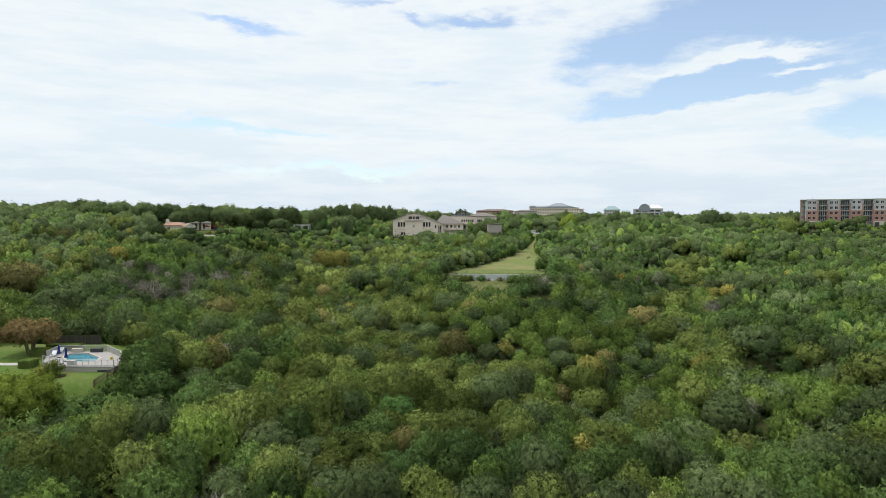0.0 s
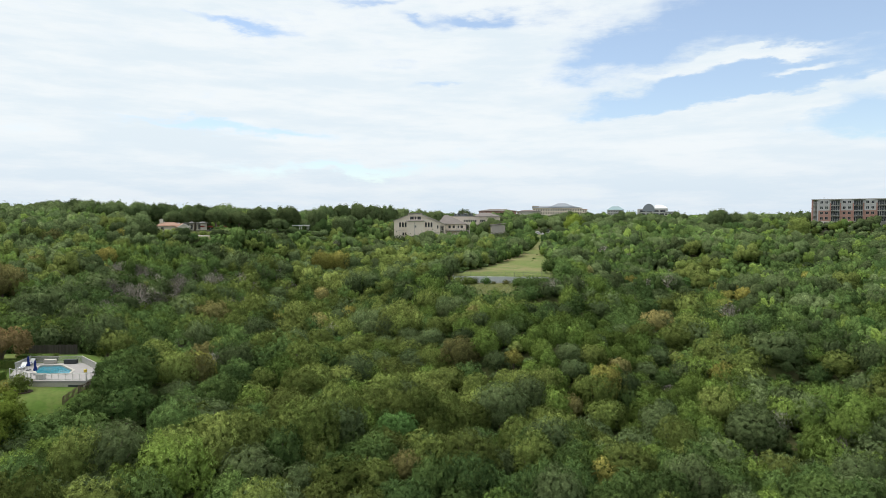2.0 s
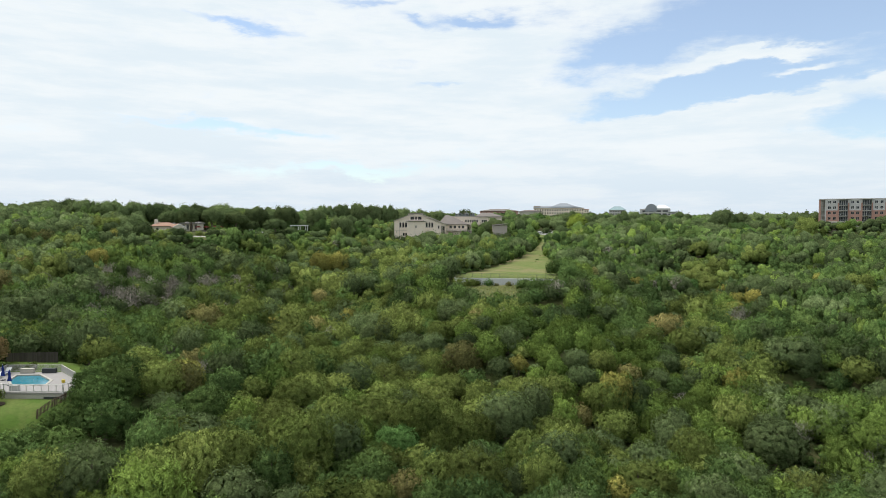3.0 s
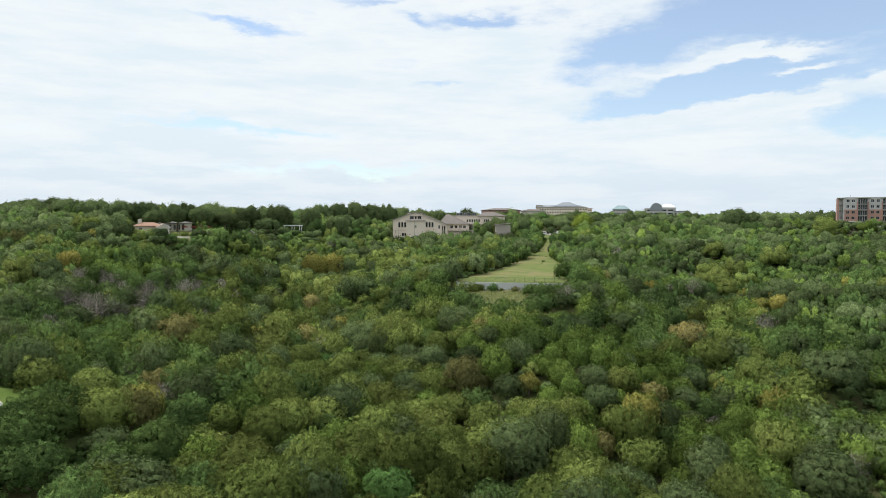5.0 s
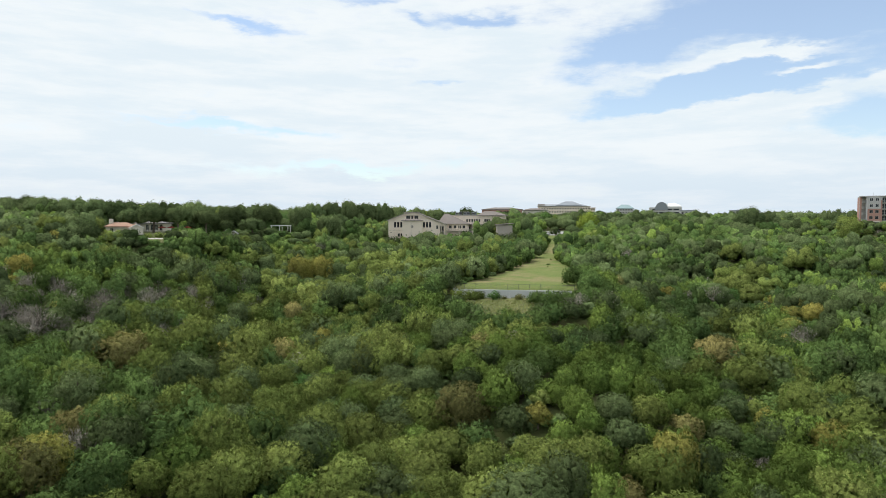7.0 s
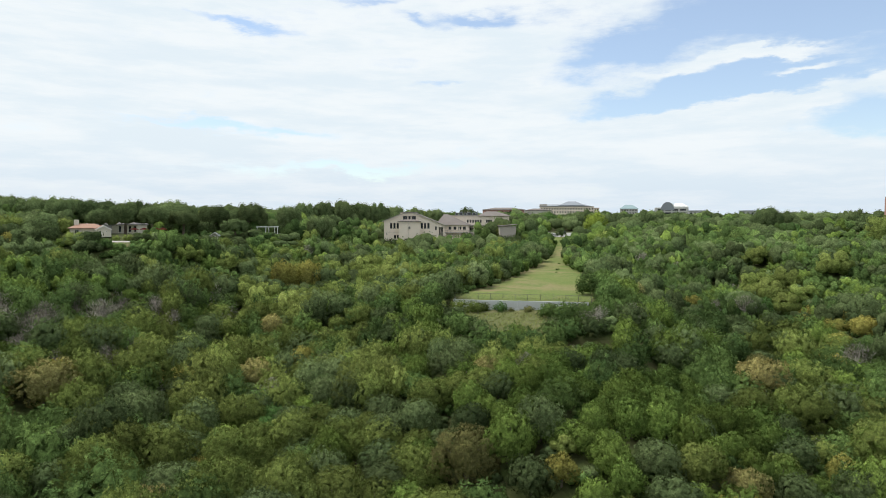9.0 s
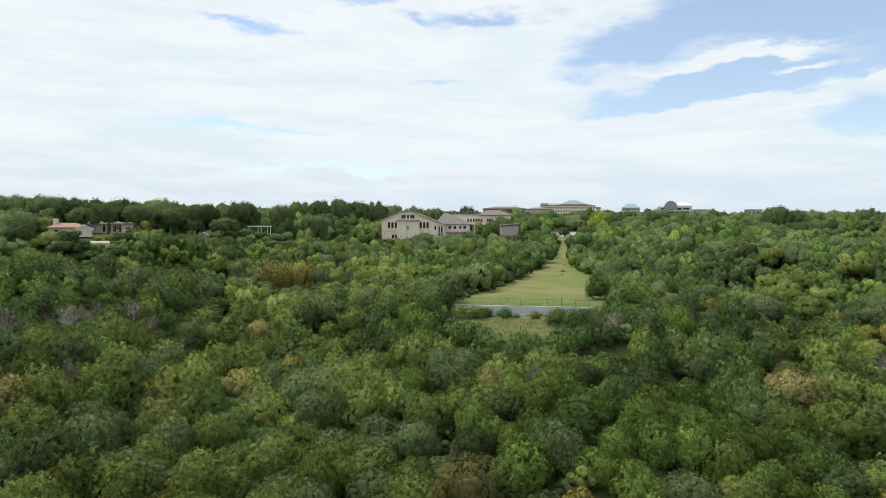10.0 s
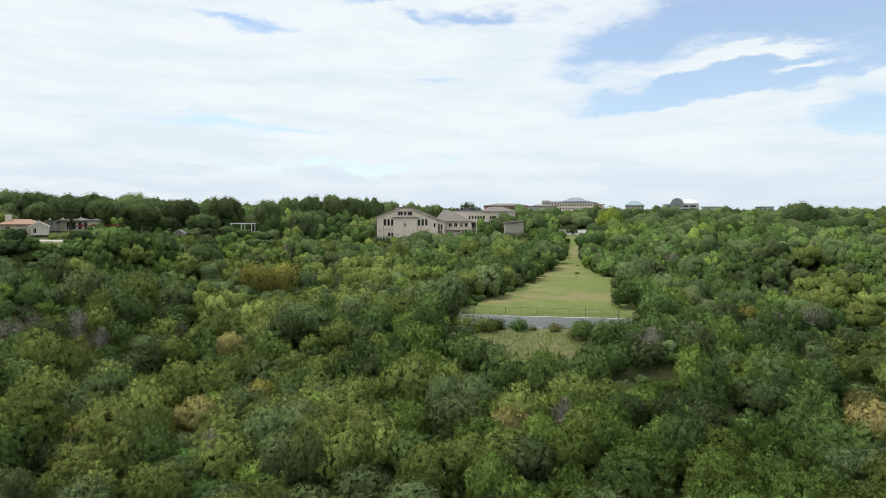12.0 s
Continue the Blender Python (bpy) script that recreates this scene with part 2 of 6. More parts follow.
TRIM = material("stone_trim", (0.42, 0.375, 0.33), 0.85, 0.2, grain=(2, 0.1))
SHINGLE = material("brown_shingles", (0.178, 0.158, 0.146), 0.9, 0.2, grain=(1.2, 0.18), stain=(0.2, 0.4, (0.22, 0.197, 0.18)), bump=(5, 0.02), per_object=0.06)
TILE = material("terracotta_tiles", (0.33, 0.205, 0.15), 0.85, 0.2, grain=(2, 0.2), stain=(0.4, 0.4, (0.34, 0.2, 0.14)), bump=(6, 0.02))
DARKROOF = material("grey_shingles", (0.20, 0.19, 0.185), 0.9, 0.2, grain=(1.2, 0.18), bump=(5, 0.02))
GLASS = material("dark_glass", (0.018, 0.022, 0.026), 0.12, 0.5, per_object=0.3)
BRICK = material("red_brick", (0.39, 0.235, 0.195), 0.9, 0.2, grain=(3, 0.12), stain=(0.3, 0.35, (0.36, 0.17, 0.12)), bump=(12, 0.008))
PANEL = material("grey_panel", (0.46, 0.45, 0.44), 0.8, 0.3, grain=(1, 0.06), per_object=0.04)
LIMESTONE = material("limestone", (0.56, 0.53, 0.46), 0.9, 0.2, grain=(2, 0.1), stain=(0.4, 0.3, (0.47, 0.44, 0.38)))
BALCONY = material("grey_green_railing", (0.21, 0.235, 0.23), 0.5, 0.4, metal=0.2)
RAILING = material("dark_railing", (0.05, 0.055, 0.06), 0.5, 0.4, metal=0.3)
WHITE = material("white_paint", (0.76, 0.76, 0.74), 0.6, 0.3, grain=(3, 0.05))
SLATE = material("grey_metal_roof", (0.25, 0.275, 0.305), 0.55, 0.4, metal=0.2, grain=(0.5, 0.06))
TEALROOF = material("green_metal_roof", (0.24, 0.33, 0.345), 0.55, 0.4, metal=0.1, grain=(0.5, 0.08))
DECK = material("deck_boards", (0.33, 0.315, 0.305), 0.85, 0.2, grain=(4, 0.12), stain=(0.5, 0.3, (0.28, 0.26, 0.24)), per_object=0.08)
GREYWOOD = material("weathered_wood", (0.40, 0.375, 0.33), 0.9, 0.2, grain=(5, 0.2), per_object=0.15)
DARKWOOD = material("dark_fence_wood", (0.075, 0.065, 0.058), 0.9, 0.2, grain=(5, 0.25), per_object=0.25)
BROWNWOOD = material("brown_fence_wood", (0.13, 0.095, 0.07), 0.9, 0.2, grain=(5, 0.25), per_object=0.25)
DECKRAIL = material("beige_railing", (0.46, 0.45, 0.43), 0.7, 0.3, grain=(3, 0.08))
COPING = material("pool_coping", (0.40, 0.375, 0.335), 0.8, 0.2, grain=(3, 0.1))
PLASTER = material("pool_plaster", (0.16, 0.50, 0.52), 0.7, 0.3, grain=(1, 0.08))
WATER = material("pool_water", (0.03, 0.205, 0.275), 0.04, 0.5, grain=(0.6, 0.12), bump=(3, 0.01))
NAVY = material("navy_canvas", (0.015, 0.035, 0.17), 0.85, 0.2, grain=(9, 0.15))
REDCLOTH = material("red_canvas", (0.27, 0.05, 0.042), 0.85, 0.2, grain=(9, 0.15))
MULCH = material("mulch", (0.06, 0.045, 0.035), 0.95, 0.1, grain=(6, 0.4), bump=(9, 0.03))
CARWHITE = material("white_car_paint", (0.74, 0.74, 0.73), 0.25, 0.5)
CARDARK = material("dark_car_paint", (0.05, 0.055, 0.065), 0.25, 0.5)
RUBBER = material("rubber", (0.02, 0.02, 0.02), 0.8, 0.2)
CHROME = material("alloy", (0.5, 0.5, 0.5), 0.35, 0.5, metal=0.9)
LIGHTGLASS = material("lamp_glass", (0.7, 0.7, 0.68), 0.2, 0.5)
TAILGLASS = material("tail_glass", (0.35, 0.02, 0.02), 0.2, 0.5)


# ---- building helpers ----
def part(name, bm, mat, parent=None, label="", smooth=False):
    """One mesh object out of a bmesh, under a thing or part where one is given."""
    me = bpy.data.meshes.new(name)
    bm.to_mesh(me)
    bm.free()
    me.materials.append(mat)
    if smooth:
        me.polygons.foreach_set("use_smooth", [True] * len(me.polygons))
    ob = new(name, me)
    ob.parent = parent
    if label:
        ob["label"] = label
    return ob


def share(name, ob, m, parent):
    """Another piece on the same mesh."""
    o = new(name, ob.data)
    o.parent, o.matrix_basis = parent, m
    return o


def thing(name, m, label, category, group="", kind=""):
    ob = new(name)
    ob.matrix_basis = m
    return tagged(ob, label, category, group, kind)


def box(bm, x0, x1, y0, y1, z0, z1):
    vs = [bm.verts.new(p) for p in ((x0, y0, z0), (x1, y0, z0), (x1, y1, z0), (x0, y1, z0), (x0, y0, z1), (x1, y0, z1), (x1, y1, z1), (x0, y1, z1))]
    for f in ((3, 2, 1, 0), (4, 5, 6, 7), (0, 1, 5, 4), (1, 2, 6, 5), (2, 3, 7, 6), (3, 0, 4, 7)):
        bm.faces.new([vs[i] for i in f])
    return bm


def boxed(*ranges):
    return box(bmesh.new(), *ranges)


def bevelled(amount, *ranges):
    bm = boxed(*ranges)
    bmesh.ops.bevel(bm, geom=bm.edges[:], offset=amount, segments=1, affect="EDGES")
    return bm


def prism(points, z0, z1, bm=None):
    """An upright block over a plan outline, counter-clockwise."""
    bm = bm or bmesh.new()
    low, high = [bm.verts.new((x, y, z0)) for x, y in points], [bm.verts.new((x, y, z1)) for x, y in points]
    bm.faces.new(low[::-1])
    bm.faces.new(high)
    for i in range(len(points)):
        j = (i + 1) % len(points)
        bm.faces.new((low[i], low[j], high[j], high[i]))
    return bm


def plate(points, y0, y1, bm=None):
    """A plate in the x-z plane, y0 to y1 thick."""
    bm = bm or bmesh.new()
    a, b = [bm.verts.new((x, y0, z)) for x, z in points], [bm.verts.new((x, y1, z)) for x, z in points]
    bm.faces.new(a)
    bm.faces.new(b[::-1])
    for i in range(len(points)):
        j = (i + 1) % len(points)
        bm.faces.new((a[j], a[i], b[i], b[j]))
    return bm


def tube(bm, a, b, r0, r1, sides=6):
    a, b = Vector(a), Vector(b)
    q = (b - a).to_track_quat("Z", "Y").to_matrix()
    rings = []
    for p, r in ((a, r0), (b, r1)):
        rings.append([bm.verts.new(p + q @ Vector((r * math.cos(k * math.tau / sides), r * math.sin(k * math.tau / sides), 0))) for k in range(sides)])
    for k in range(sides):
        j = (k + 1) % sides
        bm.faces.new((rings[0][k], rings[0][j], rings[1][j], rings[1][k]))
    bm.faces.new(rings[1])
    bm.faces.new(rings[0][::-1])
    return bm


def wall_mesh(x0, x1, top, openings, thick, z0=0.0, kinks=()):
    """An upright wall in x-z with real openings (xa, xb, za, zb); top is a height or a function of x."""
    high = top if callable(top) else (lambda x: top)
    xs = sorted({x0, x1, *kinks, *[v for o in openings for v in o[:2]]})
    bm = bmesh.new()
    for a, b in zip(xs, xs[1:]):
        holes = sorted((o[2], o[3]) for o in openings if o[0] < (a + b) / 2 < o[1])
        z = z0
        for lo, hi in holes:
            if lo > z + 1e-4:
                box(bm, a, b, 0, thick, z, lo)
            z = hi
        plate([(a, z), (b, z), (b, high(b)), (a, high(a))], 0, thick, bm)
    bmesh.ops.remove_doubles(bm, verts=bm.verts[:], dist=1e-4)
    return bm


def window(parent, x, z, w, h, y=0.0, thick=0.3, border=0.09, mullions=1, mat=None):
    """A recessed window: frame, glass and glazing bar, centre x and sill z."""
    bm = bmesh.new()
    f = border
    for r in ((x - w / 2, x - w / 2 + f, z, z + h), (x + w / 2 - f, x + w / 2, z, z + h), (x - w / 2 + f, x + w / 2 - f, z, z + f), (x - w / 2 + f, x + w / 2 - f, z + h - f, z + h)):
        box(bm, r[0], r[1], y + thick * 0.35, y + thick * 0.75, r[2], r[3])
    for k in range(mullions):
        cx = x - w / 2 + w * (k + 1) / (mullions + 1)
        box(bm, cx - f / 3, cx + f / 3, y + thick * 0.4, y + thick * 0.7, z + f, z + h - f)
    win = part("window", bm, mat or TRIM, parent)
    part("pane", boxed(x - w / 2 + f * 0.8, x + w / 2 - f * 0.8, y + thick * 0.52, y + thick * 0.6, z + f * 0.8, z + h - f * 0.8), GLASS, win)
    return win


# ---- the lie of the land ----
LAND = [
    [62, 50, 38, 24, 12, 6, 8, 14, 21, 28], [58, 48, 38, 28, 15, 6, 9, 17, 25, 33],
    [55, 46, 37, 29, 18, 8, 11, 19, 28, 37], [51, 44, 37, 28, 16, 10, 14, 22, 32, 40],
    [49, 44, 40, 34, 21, 19, 19, 26, 33, 39], [46, 45, 44, 42, 31, 26, 28, 31, 34, 38],
    [45, 44, 44, 43, 36, 33, 35, 36, 38, 40], [43, 44, 44, 43, 40, 38, 39, 39, 39, 39],
    [42, 43, 44, 44, 43, 43, 43, 42, 42, 42], [41, 43, 44, 44, 44, 44, 44, 43, 43, 42],
]
CREEK_A = ((-42, 300), (-46, 222), (-30, 172), (5, 132), (40, 116), (110, 95))
CREEK_B = ((110, 275), (80, 210), (60, 160), (45, 118))
SPUR = ((28, 300), (16, 225), (12, 185), (16, 165))
# hollows and knolls: x, y, reach, rise
KNOLLS = ((-52, 240, 14, 1.5), (-62, 215, 10, -4), (-38, 212, 12, -4), (-90, 224, 16, 3.5), (-70, 288, 14, -5), (-77, 254, 10, -2), (90, 290, 20, -4), (73, 236, 15, -3), (44, 117, 13, 3.5), (79, 141, 15, -4.5),
          (3, 105, 12, -3.5), (113, 222, 16, 3), (-37, 76, 14, 2.5), (-26, 234, 11, 2.5))
# the mown slope: y, left edge, right edge
FIELD = ((222, 2.0, 35.0), (232, 4.0, 38.0), (246, 8.5, 40.0), (262, 16.5, 45.5), (276, 22.5, 47.5), (286, 26.5, 47.0), (297, 30.0, 44.5),
         (310, 34.5, 45.0), (332, 41.0, 49.5), (360, 48.5, 56.0), (405, 58.0, 69.0), (440, 62.0, 80.0))


def away(x, y, line):
    d = np.full(np.shape(x), 1e9)
    for (ax, ay), (bx, by) in zip(line, line[1:]):
        t = np.clip(((x - ax) * (bx - ax) + (y - ay) * (by - ay)) / ((bx - ax) ** 2 + (by - ay) ** 2), 0, 1)
        d = np.minimum(d, np.hypot(x - ax - t * (bx - ax), y - ay - t * (by - ay)))
    return d


def spline_row(t, n):
    t = np.clip(t, 0, n - 1)
    i = np.minimum(t.astype(int), n - 2)
    f = t - i
    return i, ((1 - f) ** 3 / 6, (3 * f**3 - 6 * f**2 + 4) / 6, (-3 * f**3 + 3 * f**2 + 3 * f + 1) / 6, f**3 / 6)


def wall_line(x):
    return 228.3 - (np.asarray(x, float) - 2.5) * 0.206


def meadow_level(y):
    return np.interp(y, (222, 305, 365, 440), (26.6, 28.3, 32.4, 36.2))


def height(x, y):
    """The ground's height at any place."""
    x, y = np.asarray(x, float), np.asarray(y, float)
    grid = np.array(LAND, float)
    i, wx = spline_row((x + 280) / 80, 8)
    j, wy = spline_row(y / 80, 8)
    z = sum(wy[b] * wx[a] * grid[j + b, i + a] for a in range(4) for b in range(4))
    for cx, cy, reach, rise in KNOLLS:
        z = z + rise * np.exp(-((x - cx) ** 2 + (y - cy) ** 2) / reach**2)
    z = z - 7.7 * np.exp(-((away(x, y, CREEK_A) / 20) ** 2)) - 3.7 * np.exp(-((away(x, y, CREEK_B) / 20) ** 2)) + 4.4 * np.exp(-((away(x, y, SPUR) / 22) ** 2))
    ys = [r[0] for r in FIELD]
    left, right = np.interp(y, ys, [r[1] for r in FIELD]), np.interp(y, ys, [r[2] for r in FIELD])
    behind = y - wall_line(x)
    out = np.maximum(np.maximum(left - x, x - right), 0)
    out = np.hypot(out, np.maximum(np.maximum(-behind, y - 440), 0) * 1.5)
    blend = np.exp(-((out / 14) ** 2))
    z = z * (1 - blend) + meadow_level(y) * blend
    apron = np.exp(-(np.maximum(np.abs(x - 18) - 17, 0) / 9) ** 2 - (np.maximum(-behind - 14, 0) / 9) ** 2) * np.clip((4.5 - behind) / 2.5, 0, 1)
    z = z * (1 - apron) + (24.8 + 0.06 * behind) * apron
    for cx, cy, r, lvl in ((-49, 81, 13, 16.0), (16, 193, 15, 17.6), (-93, 274, 22, 36.0), (-12, 372, 44, 26.0), (18, 380, 30, 28.4), (-114, 282, 24, 40.6), (-103, 268, 17, 39.3), (178, 330, 52, 32.8), (-8, 422, 26, 35.2), (20, 435, 24, 35.8), (-120, 305, 28, 40.8), (-82, 340, 20, 38.6), (225, 368, 36, 41.8)):
        k = np.exp(-(np.maximum(np.hypot(x - cx, y - cy) - r * 0.6, 0) / (r * 0.5)) ** 2)
        z = z * (1 - k) + lvl * k
    pad = np.exp(-(np.maximum(np.hypot((x + 66) / 1.35, y - 104) - 12, 0) / 5) ** 2)
    z = z * (1 - pad) + (22.45 + 0.05 * (y - 100)) * pad
    return z


def high(x, y):
    return float(height(np.array([x]), np.array([y]))[0])


def spread_axis(lo, hi, step, far):
    inner = np.arange(lo, hi + 0.1, step)
    grow = np.cumsum(step * 1.35 ** np.arange(1, 40))
    grow = grow[grow < far]
    return np.concatenate([(lo - grow)[::-1], inner, hi + grow])


def sheet(name, xs, ys, z, mat):
    gx, gy = np.meshgrid(xs, ys)
    co = np.stack([gx, gy, z(gx, gy)], -1).reshape(-1, 3)
    n, k = len(xs), np.arange((len(ys) - 1) * (len(xs) - 1))
    a = k // (n - 1) * n + k % (n - 1)
    return raw_mesh(name, co, np.stack([a, a + 1, a + n + 1, a + n], 1), mat, smooth=True)


def raw_mesh(name, co, faces, mat, smooth=False, tree=None, ways=None, lace=None):
    me = bpy.data.meshes.new(name)
    count, side = len(faces), faces.shape[1]
    me.vertices.add(len(co))
    me.vertices.foreach_set("co", np.ascontiguousarray(co, np.float32).ravel())
    me.loops.add(count * side)
    me.loops.foreach_set("vertex_index", np.ascontiguousarray(faces, np.int32).ravel())
    me.polygons.add(count)
    me.polygons.foreach_set("loop_start", np.arange(0, count * side, side, dtype=np.int32))
    if smooth:
        me.polygons.foreach_set("use_smooth", np.ones(count, bool))
    me.materials.append(mat)
    if tree is not None:
        me.attributes.new("tree", "FLOAT", "POINT").data.foreach_set("value", np.ascontiguousarray(tree, np.float32))
    if lace is not None:
        me.attributes.new("lace", "FLOAT", "POINT").data.foreach_set("value", np.ascontiguousarray(lace, np.float32))
    me.update(calc_edges=True)
    me.validate()
    if ways is not None:
        me.attributes.new("custom_normal", "FLOAT_VECTOR", "POINT").data.foreach_set("vector", np.ascontiguousarray(ways, np.float32).ravel())
    return me


def foliage_mesh(shape, mat):
    co, faces, ways, lace = shape
    return raw_mesh("crown", co, faces, mat, True, None, ways, lace)


ground = new("ground", sheet("ground", spread_axis(-320, 380, 2.8, 4300), spread_axis(-60, 620, 2.8, 4000), height, SOIL))
tagged(ground, "hilly forest floor of brown soil and leaf litter", "ground", kind="structure")


def draped(name, rows, mat, lift, label, category="ground", kind="structure", cells=14, level=None, front=None):
    """A strip of ground cover between a left and a right edge: rows of y, x left, x right."""
    ys = np.arange(rows[0][0], rows[-1][0] + 0.01, 1.5)
    left, right = np.interp(ys, [r[0] for r in rows], [r[1] for r in rows]), np.interp(ys, [r[0] for r in rows], [r[2] for r in rows])
    t = np.linspace(0, 1, cells)
    gx = left[:, None] + (right - left)[:, None] * t
    gy = np.repeat(ys[:, None], cells, 1)
    if front is not None:
        gy = np.maximum(gy, front(gx) + 0.25)
    z = height(gx, gy)
    if level is not None:
        z = np.maximum(z, np.where((gx > 2.4) & (gx < 34.4), level(gy), z))
    co = np.stack([gx, gy, z + lift], -1).reshape(-1, 3)
    k = np.arange((len(ys) - 1) * (cells - 1))
    a = k // (cells - 1) * cells + k % (cells - 1)
    ob = new(name, raw_mesh(name, co, np.stack([a, a + 1, a + cells + 1, a + cells], 1), mat, smooth=True))
    return tagged(ob, label, category, kind=kind)


WIDER = tuple((y, a - 5, b + 5) for y, a, b in FIELD)
draped("meadow", ((221.5, 2.5, 34.3), (229, 2.5, 36), (236, 1, 41), *WIDER[2:]), MEADOW, 0.10, "sloping mown meadow of green and straw-coloured grass", cells=34, level=meadow_level, front=wall_line)
draped("clearing", ((205, 8, 22), (208, 5, 24), (213, 4, 30), (219, 3, 35), (227, 2, 8)), DRY, 0.10, "small clearing of dry pale grass below the wall")
draped("lawn", ((86, -82, -48), (94, -92, -46.5), (104, -98, -47.5), (113, -100, -56), (121, -98, -62)), LAWN, 0.08, "mown green lawn beside the raised pool deck", cells=30)
draped("parking_lot", ((438, 57, 84), (441, 55, 88), (470, 58, 92)), ASPHALT, 0.14, "pale asphalt parking lot at the top of the meadow", "parking lot")
draped("driveway", ((265, -104, -96), (267.5, -105, -93.5), (270.5, -105.5, -94), (273, -106, -99)), COPING, 0.12, "pale concrete drive in front of the tile-roofed house", "driveway")
draped("yard", ((256, -108, -90), (265, -112, -91)), DRY, 0.10, "dry grass yard below the concrete drive")
draped("path", ((102.0, -96, -66.5), (103.5, -96, -66.5)), CONCRETE, 0.12, "narrow pale concrete path across the lawn", "path")

# ---- trees ----
rng = np.random.default_rng(7)


def ico_points():
    p = (1 + 5**0.5) / 2
    v = np.array([(-1, p, 0), (1, p, 0), (-1, -p, 0), (1, -p, 0), (0, -1, p), (0, 1, p), (0, -1, -p), (0, 1, -p), (p, 0, -1), (p, 0, 1), (-p, 0, -1), (-p, 0, 1)], float)
    f = np.array([(0, 11, 5), (0, 5, 1), (0, 1, 7), (0, 7, 10), (0, 10, 11), (1, 5, 9), (5, 11, 4), (11, 10, 2), (10, 7, 6), (7, 1, 8),
                  (3, 9, 4), (3, 4, 2), (3, 2, 6), (3, 6, 8), (3, 8, 9), (4, 9, 5), (2, 4, 11), (6, 2, 10), (8, 6, 7), (9, 8, 1)])
    return v / np.linalg.norm(v[0]), f


ICO_V, ICO_F = ico_points()
OCT_V = np.array([(1, 0, 0), (0, 1, 0), (-1, 0, 0), (0, -1, 0), (0, 0, 1), (0, 0, -1)], float)
OCT_F = np.array([(0, 1, 4), (1, 2, 4), (2, 3, 4), (3, 0, 4), (1, 0, 5), (2, 1, 5), (3, 2, 5), (0, 3, 5)])


def unit(n, r):
    v = r.normal(size=(n, 3))
    return v / np.linalg.norm(v, axis=1, keepdims=True)


